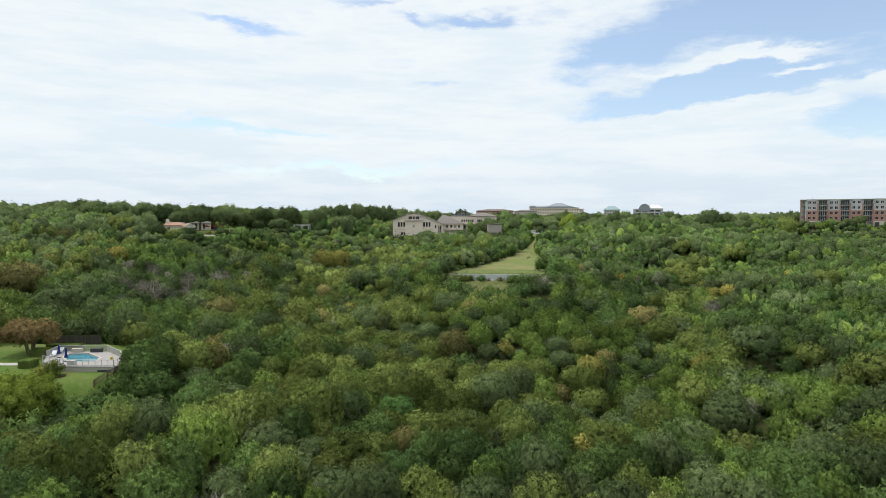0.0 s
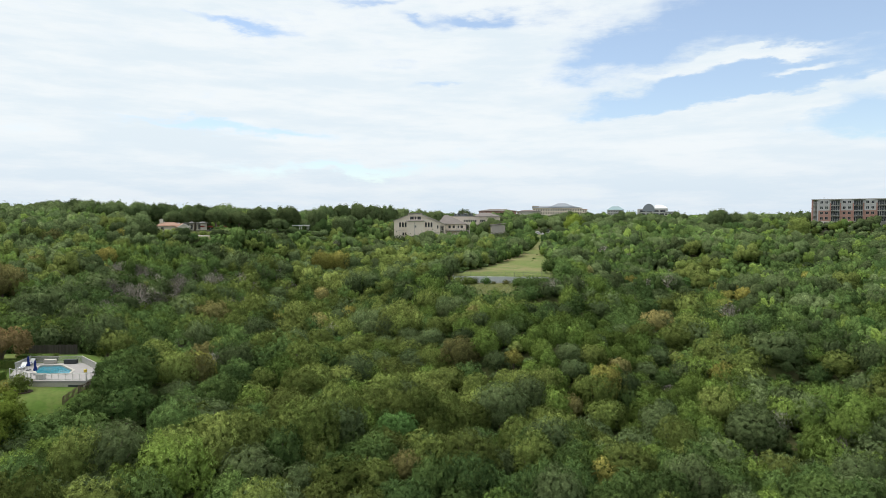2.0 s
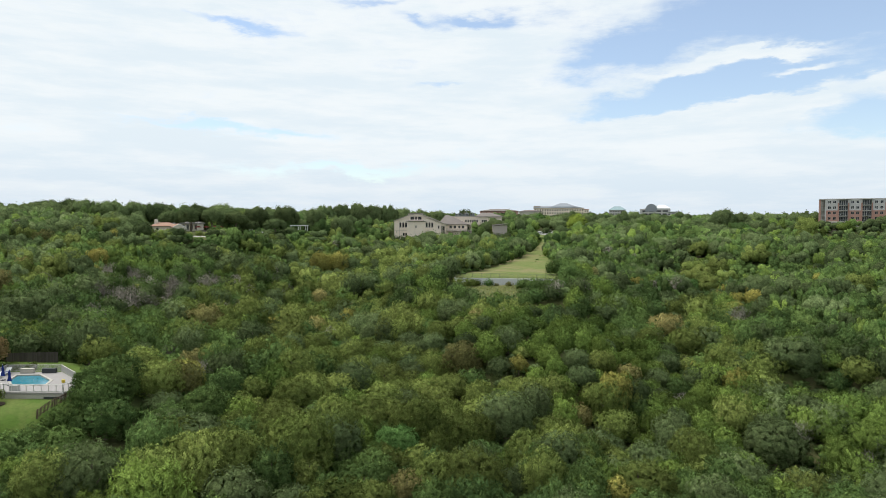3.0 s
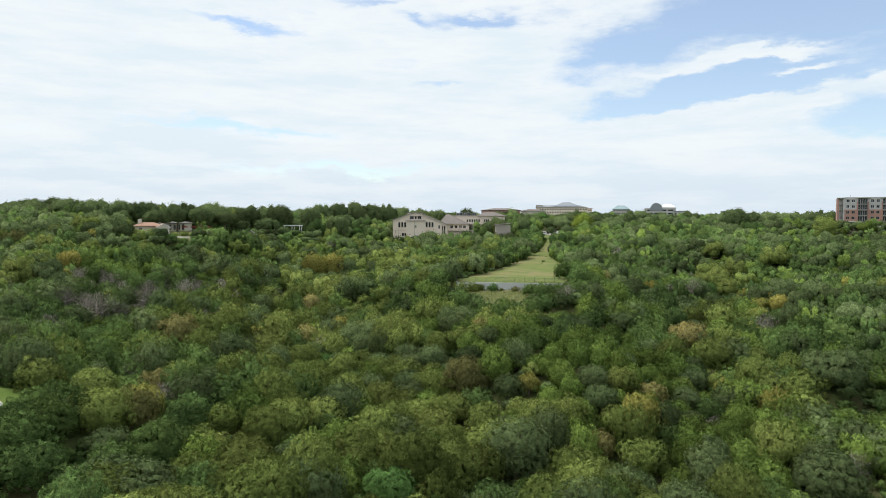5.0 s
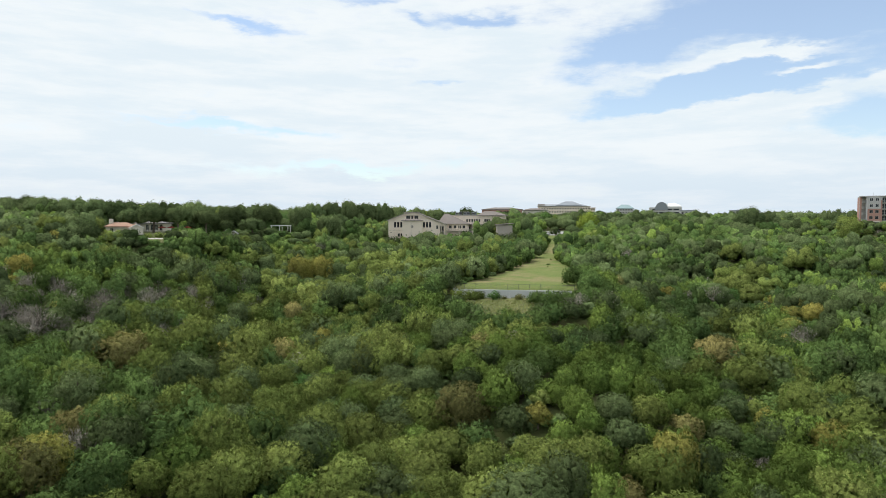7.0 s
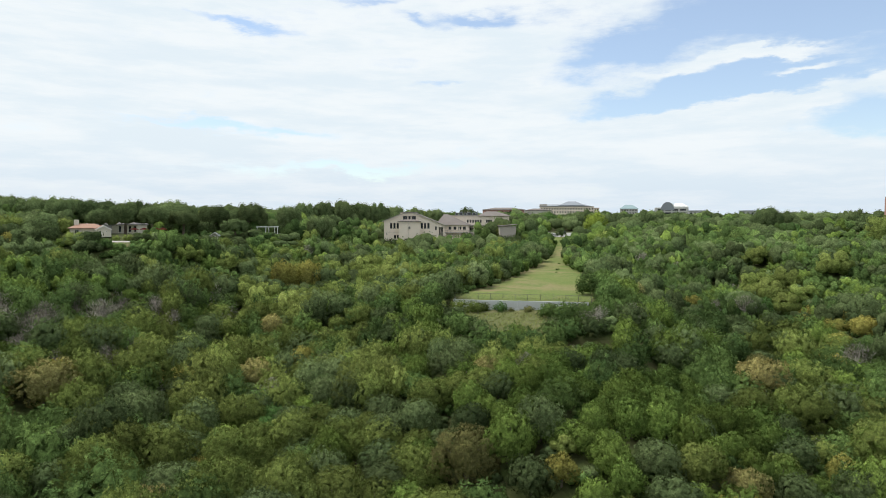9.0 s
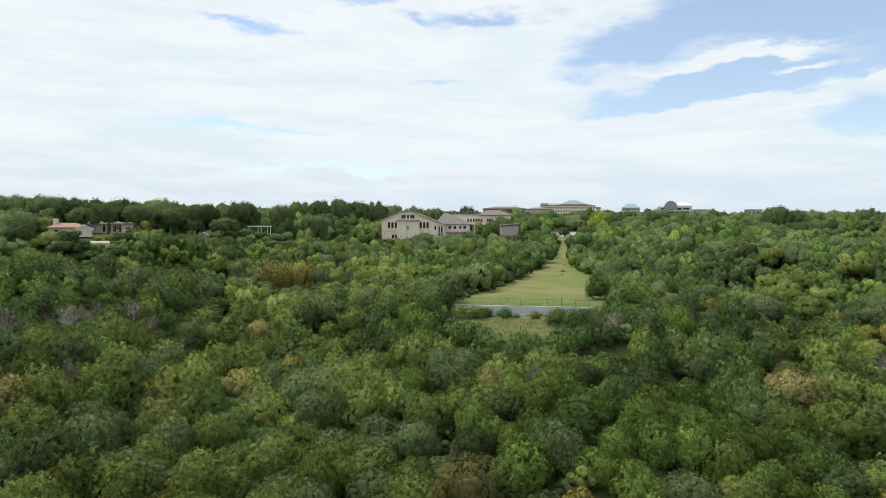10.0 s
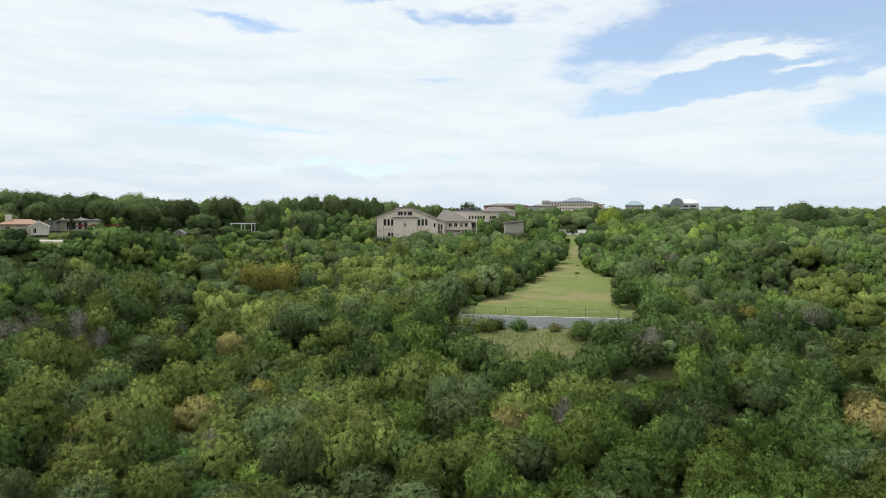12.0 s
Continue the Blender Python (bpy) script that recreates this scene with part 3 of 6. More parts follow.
def crown_tris(r, style, leaves, leaf, clumps, coarse=False):
    """A crown of about 1 m radius, its foot at z = 0: sprays of leaves over uneven, plume-shaped clumps round a dense body.
    Points, triangles, the way each point faces, and how open the foliage is there."""
    wide, tall, base = style["wide"], style["tall"], style["base"]
    if style.get("twigs"):
        n = leaves
        v = unit(n, r) * r.random((n, 1)) ** 0.45
        lump = 0.75 + 0.35 * np.sin(3.1 * np.arctan2(v[:, 1], v[:, 0]) + r.uniform(0, 6))
        v[:, :2] *= lump[:, None]
        p = v * (1, 1, tall * 0.5) + (0, 0, base + tall * 0.5)
        way = v * (1, 1, 0.6) + (0, 0, 0.75) + unit(n, r) * 0.55
        way /= np.linalg.norm(way, axis=1, keepdims=True)
        s = leaf * r.uniform(1.2, 3.6, (n, 1))
        a = unit(n, r) * leaf * 0.24
        co = np.stack([p - a, p + a, p + way * s], 1).reshape(-1, 3)
        nrm = np.repeat(v + (0, 0, 0.7), 3, 0)
        return co, np.arange(3 * n).reshape(-1, 3), nrm / np.linalg.norm(nrm, axis=1, keepdims=True), np.zeros(3 * n)
    mid = np.array((0, 0, base + tall * 0.42))
    axes = np.array((wide, wide, tall * 0.58))
    # clump centres, spread over the dome as far from one another as may be
    pool = unit(clumps * 8, r)
    pool = pool[pool[:, 2] > -0.45]
    d = [pool[0]]
    near = np.linalg.norm(pool - pool[0], axis=1)
    while len(d) < clumps:
        k = int(np.argmax(near * r.uniform(0.75, 1.0, len(near))))
        d.append(pool[k])
        near = np.minimum(near, np.linalg.norm(pool - pool[k], axis=1))
    d = np.array(d)
    lobe = 1 + 0.16 * np.sin(2 * np.arctan2(d[:, 1], d[:, 0]) + r.uniform(0, 6)) * (1 - d[:, 2] ** 2) + r.normal(0, 0.07, len(d))
    c = d * (r.uniform(0.60, 0.80, len(d)) * lobe)[:, None] * axes + mid
    rad = r.uniform(*style["clump"], len(c)) * style.get("swell", 1.0) * (22 / clumps) ** 0.35
    lean = d * (1, 1, 0.5) + (0, 0, style["rise"])
    lean /= np.linalg.norm(lean, axis=1, keepdims=True)
    plume = style["plume"]
    co, faces, ways, lace, count = [], [], [], [], 0

    def add(p, f, nrm, open_):
        nonlocal count
        co.append(p)
        faces.append(f + count)
        ways.append(nrm)
        lace.append(np.full(len(p), open_))
        count += len(p)

    def facing(p, v):
        """Which way foliage faces: out of its clump, out of the crown, and a little up."""
        out = (p - mid) / axes
        out /= np.linalg.norm(out, axis=1, keepdims=True) + 1e-9
        nrm = v * 0.45 + out * 0.9
        return nrm / (np.linalg.norm(nrm, axis=1, keepdims=True) + 1e-9)

    body = ICO_V * r.uniform(0.46, 0.56, (len(ICO_V), 1)) * axes
    add(body + mid, ICO_F, facing(body + mid, ICO_V), 0.0)
    share_ = rad**2 / (rad**2).sum()
    for k in range(len(c)):
        spin = np.linalg.qr(r.normal(size=(3, 3)))[0]
        if np.linalg.det(spin) < 0:
            spin[:, 0] *= -1
        v = (ICO_V if coarse else OCT_V) @ spin.T
        rise = (v @ lean[k])[:, None]
        q = c[k] + (v + lean[k] * rise * (plume - 1) * (rise > 0)) * rad[k] * style["core"] * r.uniform(0.86, 1.1, (len(v), 1)) * (1.18 if coarse else 1.0)
        add(q, ICO_F if coarse else OCT_F, facing(q, v), 0.0)
        n = max(4, int(leaves * share_[k] * 1.45))
        v = unit(n, r)
        v = np.where((v @ (d[k] + (0, 0, 0.3)) < -0.25)[:, None], -v, v)
        rise = (v @ lean[k])[:, None]
        p = c[k] + (v + lean[k] * rise * (plume - 1) * (rise > 0)) * rad[k] * r.uniform(0.86, 1.04 if coarse else 1.10, (n, 1))
        inside = (np.linalg.norm(p[:, None] - c[None], axis=2) < rad[None] * 0.8).sum(1) > 0
        p, v = p[~inside], v[~inside]
        n = len(p)
        if not n:
            continue
        nrm = facing(p, v) + unit(n, r) * 0.10
        flat = nrm + unit(n, r) * style["ruffle"]
        flat /= np.linalg.norm(flat, axis=1, keepdims=True)
        b = np.cross(flat, unit(n, r)) + lean[k] * 0.35 + flat * 0.12
        b /= np.linalg.norm(b, axis=1, keepdims=True) + 1e-9
        a = np.cross(b, flat)
        a /= np.linalg.norm(a, axis=1, keepdims=True) + 1e-9
        s = leaf * r.uniform(0.6, 1.35, (n, 1))
        tris = np.stack([p - a * s * 0.55, p + a * s * 0.55 + b * s * 0.15, p + b * s * style["long"]], 1)
        turned = ((np.cross(tris[:, 1] - tris[:, 0], tris[:, 2] - tris[:, 0]) * nrm).sum(1) < 0)
        tris[turned] = tris[turned][:, ::-1]
        add(tris.reshape(-1, 3), np.arange(3 * n).reshape(-1, 3), np.repeat(nrm, 3, 0), 1.0)
    return np.concatenate(co), np.concatenate(faces), np.concatenate(ways), np.concatenate(lace)


STYLES = {
    "juniper": dict(wide=1.0, tall=1.45, base=0.0, clump=(0.22, 0.34), plume=1.45, rise=0.9, ruffle=0.36, long=1.1, core=0.66),
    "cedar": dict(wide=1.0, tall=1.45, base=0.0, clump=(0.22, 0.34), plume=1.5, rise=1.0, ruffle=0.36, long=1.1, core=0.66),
    "live_oak": dict(wide=1.0, tall=1.30, base=0.12, clump=(0.24, 0.38), plume=1.0, rise=0.4, ruffle=0.32, long=0.8, core=0.68),
    "elm": dict(wide=1.0, tall=1.55, base=0.10, clump=(0.24, 0.38), plume=1.15, rise=0.6, ruffle=0.40, long=1.1, core=0.64),
    "yellow": dict(wide=1.0, tall=1.6, base=0.12, clump=(0.22, 0.36), plume=1.15, rise=0.6, ruffle=0.40, long=1.0, core=0.62),
    "rust": dict(wide=1.0, tall=1.45, base=0.18, clump=(0.19, 0.32), plume=1.1, rise=0.5, ruffle=0.45, long=1.0, core=0.56),
    "sumac": dict(wide=1.0, tall=1.4, base=0.12, clump=(0.24, 0.36), plume=1.0, rise=0.3, ruffle=0.5, long=1.2, core=0.64),
    "bare": dict(wide=1.0, tall=1.5, base=0.12, core=0.0, twigs=True),
}
WORDS = {
    "juniper": ("juniper_tree", "dark green juniper with dense ragged foliage", "juniper"),
    "cedar": ("young_cedar", "yellow-green young cedar with upright plumes, coloured as if sunlit", "cedar"),
    "live_oak": ("live_oak", "grey-green live oak with a broad domed crown", "oak"),
    "elm": ("elm_tree", "light green elm with a soft rounded crown", "elm"),
    "yellow": ("yellowing_tree", "deciduous tree turning yellow among green junipers", "tree"),
    "rust": ("rusty_tree", "half-dead tree with rust-brown foliage", "tree"),
    "sumac": ("bright_green_tree", "small tree with bright bluish-green leaves", "tree"),
    "bare": ("bare_tree", "leafless grey tree with fine bare twigs", "tree"),
}


def trunk_bm(r, top):
    """A tapering stem with limbs growing out of it, in one piece."""
    bm = bmesh.new()
    bend = Vector((r.uniform(-0.1, 0.1), r.uniform(-0.1, 0.1), top * 0.45))
    rings = []
    for p, rad in ((Vector((0, 0, -0.25)), 0.10), (Vector((0, 0, 0.05)), 0.08), (bend, 0.06), (bend * 1.15, 0.052), (Vector((bend.x * 1.6, bend.y * 1.6, top * 0.9)), 0.012)):
        rings.append([bm.verts.new(p + Vector((rad * math.cos(k * 1.047), rad * math.sin(k * 1.047), 0))) for k in range(6)])
    for a, b in zip(rings, rings[1:]):
        for k in range(6):
            bm.faces.new((a[k], a[(k + 1) % 6], b[(k + 1) % 6], b[k]))
    for k in range(6):
        a = k * 1.047 + r.uniform(-0.3, 0.3)
        s = r.uniform(0.45, 0.75)
        root_ = [rings[2][k], rings[2][(k + 1) % 6], rings[3][k]]
        tip = Vector((math.cos(a) * s, math.sin(a) * s, top * r.uniform(0.6, 0.85)))
        knee = bend.lerp(tip, 0.5) + Vector((0, 0, -0.06))
        side = Vector((-math.sin(a), math.cos(a), 0))
        mid = [bm.verts.new(knee + o * 0.02) for o in (side, Vector((0, 0, 1)) - side, -side - Vector((0, 0, 1)))]
        end = bm.verts.new(tip)
        for i in range(3):
            j = (i + 1) % 3
            bm.faces.new((root_[i], root_[j], mid[j], mid[i]))
            bm.faces.new((mid[i], mid[j], end))
    return bm


def tri_mesh(name, tris, mat):
    return raw_mesh(name, tris.reshape(-1, 3), np.arange(len(tris) * 3).reshape(-1, 3), mat)


NEAR_LEAVES = {"juniper": (1450, 0.125), "cedar": (1450, 0.125), "live_oak": (1450, 0.12), "elm": (1450, 0.125), "yellow": (1450, 0.125), "rust": (1500, 0.112), "sumac": (1500, 0.125), "bare": (1900, 0.05)}
PROTO, BROAD, SHAPES = {}, {}, {}
for kind, style in STYLES.items():
    PROTO[kind], BROAD[kind] = [], []
    common = kind in ("juniper", "cedar", "live_oak", "elm")
    for v in range(7 if common else 3):
        r = np.random.default_rng(100 * v + sum(map(ord, kind)))
        name, label, category = WORDS[kind]
        broad = v >= 5
        root = new(name)
        tagged(root, label + (", broad and old" if broad else ""), category, group=name.replace("_", " ") + "s of the valley")
        n, leaf = NEAR_LEAVES[kind]
        part("trunk", trunk_bm(r, style["base"] + style["tall"] * 0.85), PALE_BARK if kind == "bare" else BARK, root)
        crown = new("crown", foliage_mesh(crown_tris(r, style, int(n * 1.5) if broad else n, leaf * (0.8 if broad else 1), 48 if broad else 36), LEAF[kind]))
        crown.parent = root
        (BROAD if broad else PROTO)[kind].append(root)
    thin = kind == "bare"
    for level, (n, leaf, clumps) in enumerate(((420, 0.060 if thin else 0.18, 22), (130, 0.085 if thin else 0.155, 10), (50, 0.12 if thin else 0.18, 6))):
        SHAPES[kind, level] = [crown_tris(np.random.default_rng(500 + 10 * v + level + sum(map(ord, kind))), {**style, "swell": (1.0, 1.0, 1.05)[level], "core": style["core"] * (1.0, 1.12, 1.2)[level]}, n, leaf, clumps, level > 0) for v in range(7)]


# trees that stand out: kind, x, y, crown radius
STANDOUT = []


def stand(kind, x, y, radius, tall=1.0):
    STANDOUT.append((kind, x, y, radius, tall))


stand("rust", 2.9, 154.3, 5.1)
stand("rust", -5.3, 85.7, 3.0)
stand("rust", 24.8, 135.5, 2.9)
stand("yellow", -53.8, 285.5, 4.6, 1.3)
stand("yellow", -46.7, 290.9, 4.9, 1.3)
stand("elm", 130.9, 288.1, 5.6)
stand("elm", 89.1, 216.4, 3.8)
stand("live_oak", 78.5, 159.3, 6.3)
stand("rust", 59.9, 192.9, 4.7)
stand("elm", 91.7, 135.8, 4.8)
stand("rust", 65.5, 102.2, 3.1)
stand("live_oak", 9.9, 129.0, 6.8)
stand("sumac", -7.8, 102.8, 3.8)
stand("elm", -23.6, 119.4, 3.7)
stand("elm", -28.3, 166.2, 4.0)
stand("elm", -23.5, 102.9, 3.4)
stand("elm", -31.5, 117.4, 2.6)
stand("elm", -13.6, 150.1, 4.6)
stand("elm", -10.1, 138.6, 4.3)
stand("elm", -16.8, 87.3, 2.7)
stand("elm", -8.4, 81.2, 2.9)
stand("juniper", -35.1, 130.0, 3.7)
stand("juniper", -35.9, 117.9, 3.4)
stand("juniper", -26.1, 96.4, 3.0)
stand("juniper", -13.4, 93.8, 2.3)
stand("bare", -29.8, 95.8, 1.9)
stand("bare", -32.1, 89.3, 1.8)
stand("sumac", -28.3, 178.7, 3.1)
stand("rust", -56.3, 161.5, 4.6)
stand("yellow", -48.0, 187.4, 3.0)
stand("rust", -44.8, 128.0, 3.1)
stand("elm", -50.8, 120.1, 3.4)
stand("bare", -77.5, 195.9, 3.8)
stand("bare", -89.7, 199.5, 3.5)
stand("bare", -98.7, 201.0, 3.2)
stand("bare", -82.8, 176.3, 3.4)
stand("bare", -72.4, 206.4, 4.0)
stand("bare", -88.2, 177.4, 3.6)
stand("bare", -69.0, 224.9, 3.2)
stand("bare", -62.0, 245.9, 3.7)
stand("live_oak", -56.9, 225.6, 4.0)
stand("elm", -55.5, 247.7, 3.3)
stand("rust", -39.1, 202.9, 4.5)
stand("juniper", -48.6, 101.2, 2.5)
stand("juniper", -49.2, 105.0, 2.5)
stand("juniper", -49.8, 91.0, 2.5)
stand("juniper", -47.6, 87.4, 2.8)
stand("live_oak", -51.8, 84.5, 2.8)
stand("rust", -108.2, 166.0, 4.8)
stand("live_oak", -83.8, 140.9, 6.2)
stand("yellow", 98.9, 233.0, 2.9)
stand("yellow", 106.4, 242.6, 2.6)
stand("elm", 88.0, 226.4, 2.6)
stand("elm", 72.2, 196.3, 4.0)
stand("elm", 61.2, 178.3, 4.9)
stand("bare", 87.2, 207.4, 4.2)
stand("live_oak", 84.1, 186.8, 4.1)
stand("elm", 87.5, 151.3, 3.7)
stand("elm", 135.1, 226.3, 5.2)
stand("bare", 84.9, 253.2, 4.5)
stand("live_oak", 97.8, 180.4, 3.6)
stand("rust", -43.8, 207.1, 2.1)
stand("bare", -32.8, 201.1, 2.6)
stand("sumac", -33.5, 188.5, 2.6)
stand("elm", -36.9, 180.0, 2.8)
stand("elm", -43.3, 173.1, 2.4)
stand("elm", -27.7, 205.6, 2.5)
stand("live_oak", -55.4, 186.8, 3.2)
stand("live_oak", -56.0, 203.8, 3.0)
stand("bare", -60.7, 204.9, 1.9)
stand("bare", -67.9, 206.0, 2.0)
stand("juniper", 36.6, 235.9, 3.1, 1.2)
stand("juniper", 37.2, 219.0, 2.6, 1.1)
stand("juniper", 39.0, 225.0, 3.0, 1.3)
stand("juniper", 27.0, 212.8, 2.9, 0.95)
stand("bare", 30.2, 209.6, 2.0)
stand("bare", 33.3, 208.1, 2.7)
stand("bare", 42.3, 215.6, 2.4)
stand("bare", 46.5, 211.4, 1.6)
stand("bare", 73.7, 233.8, 2.3)
stand("elm", 103.0, 277.2, 6.1)
stand("elm", 114.8, 287.8, 4.8)
stand("elm", 111.3, 272.6, 4.4)
stand("elm", 88.4, 236.3, 3.5)
stand("elm", 84.4, 241.3, 3.0)
stand("elm", 72.3, 220.3, 4.1)
stand("live_oak", 109.0, 299.9, 3.9)
stand("live_oak", 55.0, 279.0, 5.4)
stand("rust", 7.5, 180.9, 3.0)
stand("rust", 65.6, 204.6, 3.1)
stand("elm", -2.1, 172.7, 3.6)
stand("live_oak", -9.6, 174.1, 3.3)
stand("elm", 12.5, 144.4, 2.5)
stand("elm", -29.5, 157.9, 4.3)
stand("live_oak", 4.2, 162.7, 3.7)
stand("elm", 5.9, 143.3, 3.3)
stand("elm", 15.7, 155.7, 1.9)
stand("live_oak", 10.9, 150.5, 3.3)
stand("elm", -8.2, 150.8, 3.6)
stand("yellow", -42.6, 117.1, 3.4)
stand("elm", -32.2, 110.5, 2.3)
stand("elm", 71.0, 200.4, 3.6)
stand("elm", 70.0, 157.7, 4.3)
stand("live_oak", 50.5, 163.1, 3.4)
stand("elm", -19.4, 173.9, 3.4)
stand("juniper", 17.7, 165.8, 3.5)
stand("juniper", 35.8, 194.4, 3.6)
stand("yellow", -59.9, 170.2, 2.9)
stand("live_oak", 1.4, 183.9, 3.7)
stand("elm", 61.9, 183.7, 3.7)
stand("live_oak", 47.3, 180.8, 3.6)
stand("elm", -12.9, 165.4, 3.1)
stand("elm", -37.7, 164.4, 3.4)
stand("elm", -47.0, 112.0, 3.1)
stand("elm", -55.0, 115.0, 3.0)
stand("juniper", -45.6, 101.5, 3.3)
stand("juniper", -43.5, 95.0, 3.4)
stand("elm", -48.5, 71.5, 3.6)
stand("juniper", -47.0, 106.0, 3.2)
stand("juniper", -46.2, 98.0, 3.4)
stand("juniper", -48.4, 94.0, 2.3)
stand("juniper", -46.4, 90.5, 3.0)
stand("juniper", -51.0, 88.6, 3.1)
stand("juniper", -53.8, 86.4, 2.6)
stand("live_oak", -46.2, 104.8, 2.5)
stand("juniper", -57.2, 86.6, 2.2)
stand("juniper", 22.0, 204.0, 3.7, 1.1)
stand("juniper", 26.5, 205.5, 3.2)
stand("live_oak", 31.0, 204.5, 3.0)
stand("juniper", 18.0, 202.0, 3.6, 1.2)
stand("juniper", 13.0, 201.5, 3.6, 1.1)
stand("juniper", 8.0, 202.0, 3.6, 1.2)
stand("juniper", 3.0, 206.5, 3.4, 1.1)
stand("yellow", -31.5, 152.5, 2.2)
stand("bare", -58.9, 202.8, 2.0)
stand("live_oak", -56.8, 220.8, 3.9)
stand("elm", -52.3, 237.7, 2.0)
stand("yellow", -49.7, 225.0, 1.6)
stand("elm", -47.2, 220.3, 2.3)
stand("elm", -19.8, 225.5, 3.5)
stand("elm", -23.5, 219.9, 1.9)
stand("elm", -25.9, 226.5, 2.2)
stand("elm", -8.4, 231.6, 3.8)
stand("rust", -26.6, 302.4, 1.8)
stand("rust", -30.5, 225.4, 1.6)
stand("rust", -32.3, 222.0, 1.6)
stand("elm", -39.1, 230.7, 2.8)
stand("elm", -41.7, 225.2, 2.5)
stand("elm", -45.4, 243.9, 2.9)
stand("elm", -41.8, 244.1, 2.6)
stand("bare", -55.7, 236.1, 2.5)
stand("bare", -55.3, 232.5, 2.2)
stand("bare", -61.1, 238.3, 2.6)
stand("bare", -57.1, 242.7, 2.0)
stand("bare", -68.5, 221.3, 2.6)
stand("bare", -74.0, 219.4, 2.2)
stand("bare", -66.0, 202.6, 1.9)
stand("elm", -6.7, 186.0, 1.9)
stand("bare", -8.4, 194.4, 1.6)
stand("elm", -0.6, 223.4, 1.6)
stand("live_oak", 45.1, 197.2, 4.1)
stand("elm", 116.8, 311.6, 5.0)
stand("live_oak", 106.9, 324.8, 4.3)
stand("elm", 103.3, 284.4, 6.0)
stand("elm", 98.0, 256.1, 4.5)
stand("live_oak", 44.7, 262.0, 4.0)
stand("bare", 41.6, 204.5, 1.6)
stand("live_oak", 68.4, 389.6, 4.1)
stand("elm", 32.7, 195.1, 1.7)
stand("rust", -41.4, 111.9, 3.9)
stand("elm", -26.2, 108.8, 2.3)
stand("elm", -24.4, 114.9, 3.8)
stand("elm", -34.4, 149.7, 4.4)
stand("elm", -33.1, 176.9, 4.3)
stand("sumac", -28.1, 173.3, 3.0)
stand("rust", -29.5, 136.3, 2.9)
stand("elm", -11.9, 127.5, 4.1)
stand("elm", -9.4, 118.0, 3.4)
stand("elm", -15.9, 115.7, 2.2)
stand("live_oak", -8.4, 161.1, 3.5)
stand("live_oak", -3.7, 168.9, 3.5)
stand("elm", -11.9, 170.4, 2.8)
stand("bare", -42.1, 122.8, 2.9)
stand("bare", -51.7, 133.1, 2.5)
stand("bare", -47.0, 135.3, 2.1)
stand("bare", -76.6, 168.6, 4.5)
stand("bare", -74.6, 187.5, 4.1)
stand("bare", -73.6, 173.5, 3.0)
stand("juniper", -35.4, 112.7, 3.4)
stand("juniper", -33.7, 103.1, 4.0)
stand("elm", -35.9, 223.2, 4.0)
stand("live_oak", -31.1, 290.6, 4.9)
stand("juniper", 17.4, 143.9, 2.3)
stand("live_oak", 27.6, 152.5, 3.4)
stand("live_oak", 27.5, 146.1, 3.6)
stand("elm", 32.8, 152.5, 3.4)
stand("rust", 38.0, 150.8, 2.8)
stand("live_oak", 44.6, 151.9, 3.1)
stand("yellow", 92.9, 222.2, 2.9)
stand("yellow", 101.1, 225.7, 3.4)
stand("elm", 84.6, 217.5, 2.4)
stand("juniper", 48.0, 148.4, 3.0)
stand("elm", 30.9, 132.0, 3.8)
stand("live_oak", 57.2, 129.4, 4.7)
stand("rust", -102.9, 156.3, 5.9)
stand("elm", -43.1, 107.4, 3.7)
stand("bare", -28.9, 80.3, 1.7)
stand("bare", -29.0, 91.6, 1.9)
stand("juniper", -24.3, 91.9, 2.6)
stand("elm", -29.5, 107.1, 2.4)
stand("elm", -8.9, 74.8, 2.6)
stand("elm", -13.5, 75.8, 2.4)
stand("elm", -18.2, 76.1, 2.1)
stand("juniper", -10.3, 86.7, 3.0)
stand("elm", -5.8, 145.8, 3.6)
stand("live_oak", 55.4, 123.1, 6.0)
stand("live_oak", 32.3, 76.4, 4.3)
stand("live_oak", 6.8, 92.4, 3.2)
stand("elm", 74.7, 113.1, 3.4)
stand("yellow", -46.0, 158.0, 2.4)
stand("yellow", -20.5, 133.0, 2.4)
for bx, by in ((23.5, 215.5), (26.0, 211.5), (28.5, 216.0), (31.0, 212.5), (33.5, 215.8), (29.0, 209.0), (24.5, 218.8), (31.5, 218.6), (35.0, 211.0), (3.0, 213.0), (0.5, 218.5), (1.0, 212.0), (-1.0, 222.5), (3.0, 219.0)):
    stand("juniper" if by < 216 else "live_oak", bx, by, 2.0 + 0.1 * (bx % 3), 0.72 if bx < 22 else 0.95)

# ---- the wood ----
def in_strip(x, y, rows, grow):
    ys = [r[0] for r in rows]
    a, b = np.interp(y, ys, [r[1] for r in rows]), np.interp(y, ys, [r[2] for r in rows])
    return (y > ys[0] - grow) & (y < ys[-1] + grow) & (x > a - grow) & (x < b + grow)


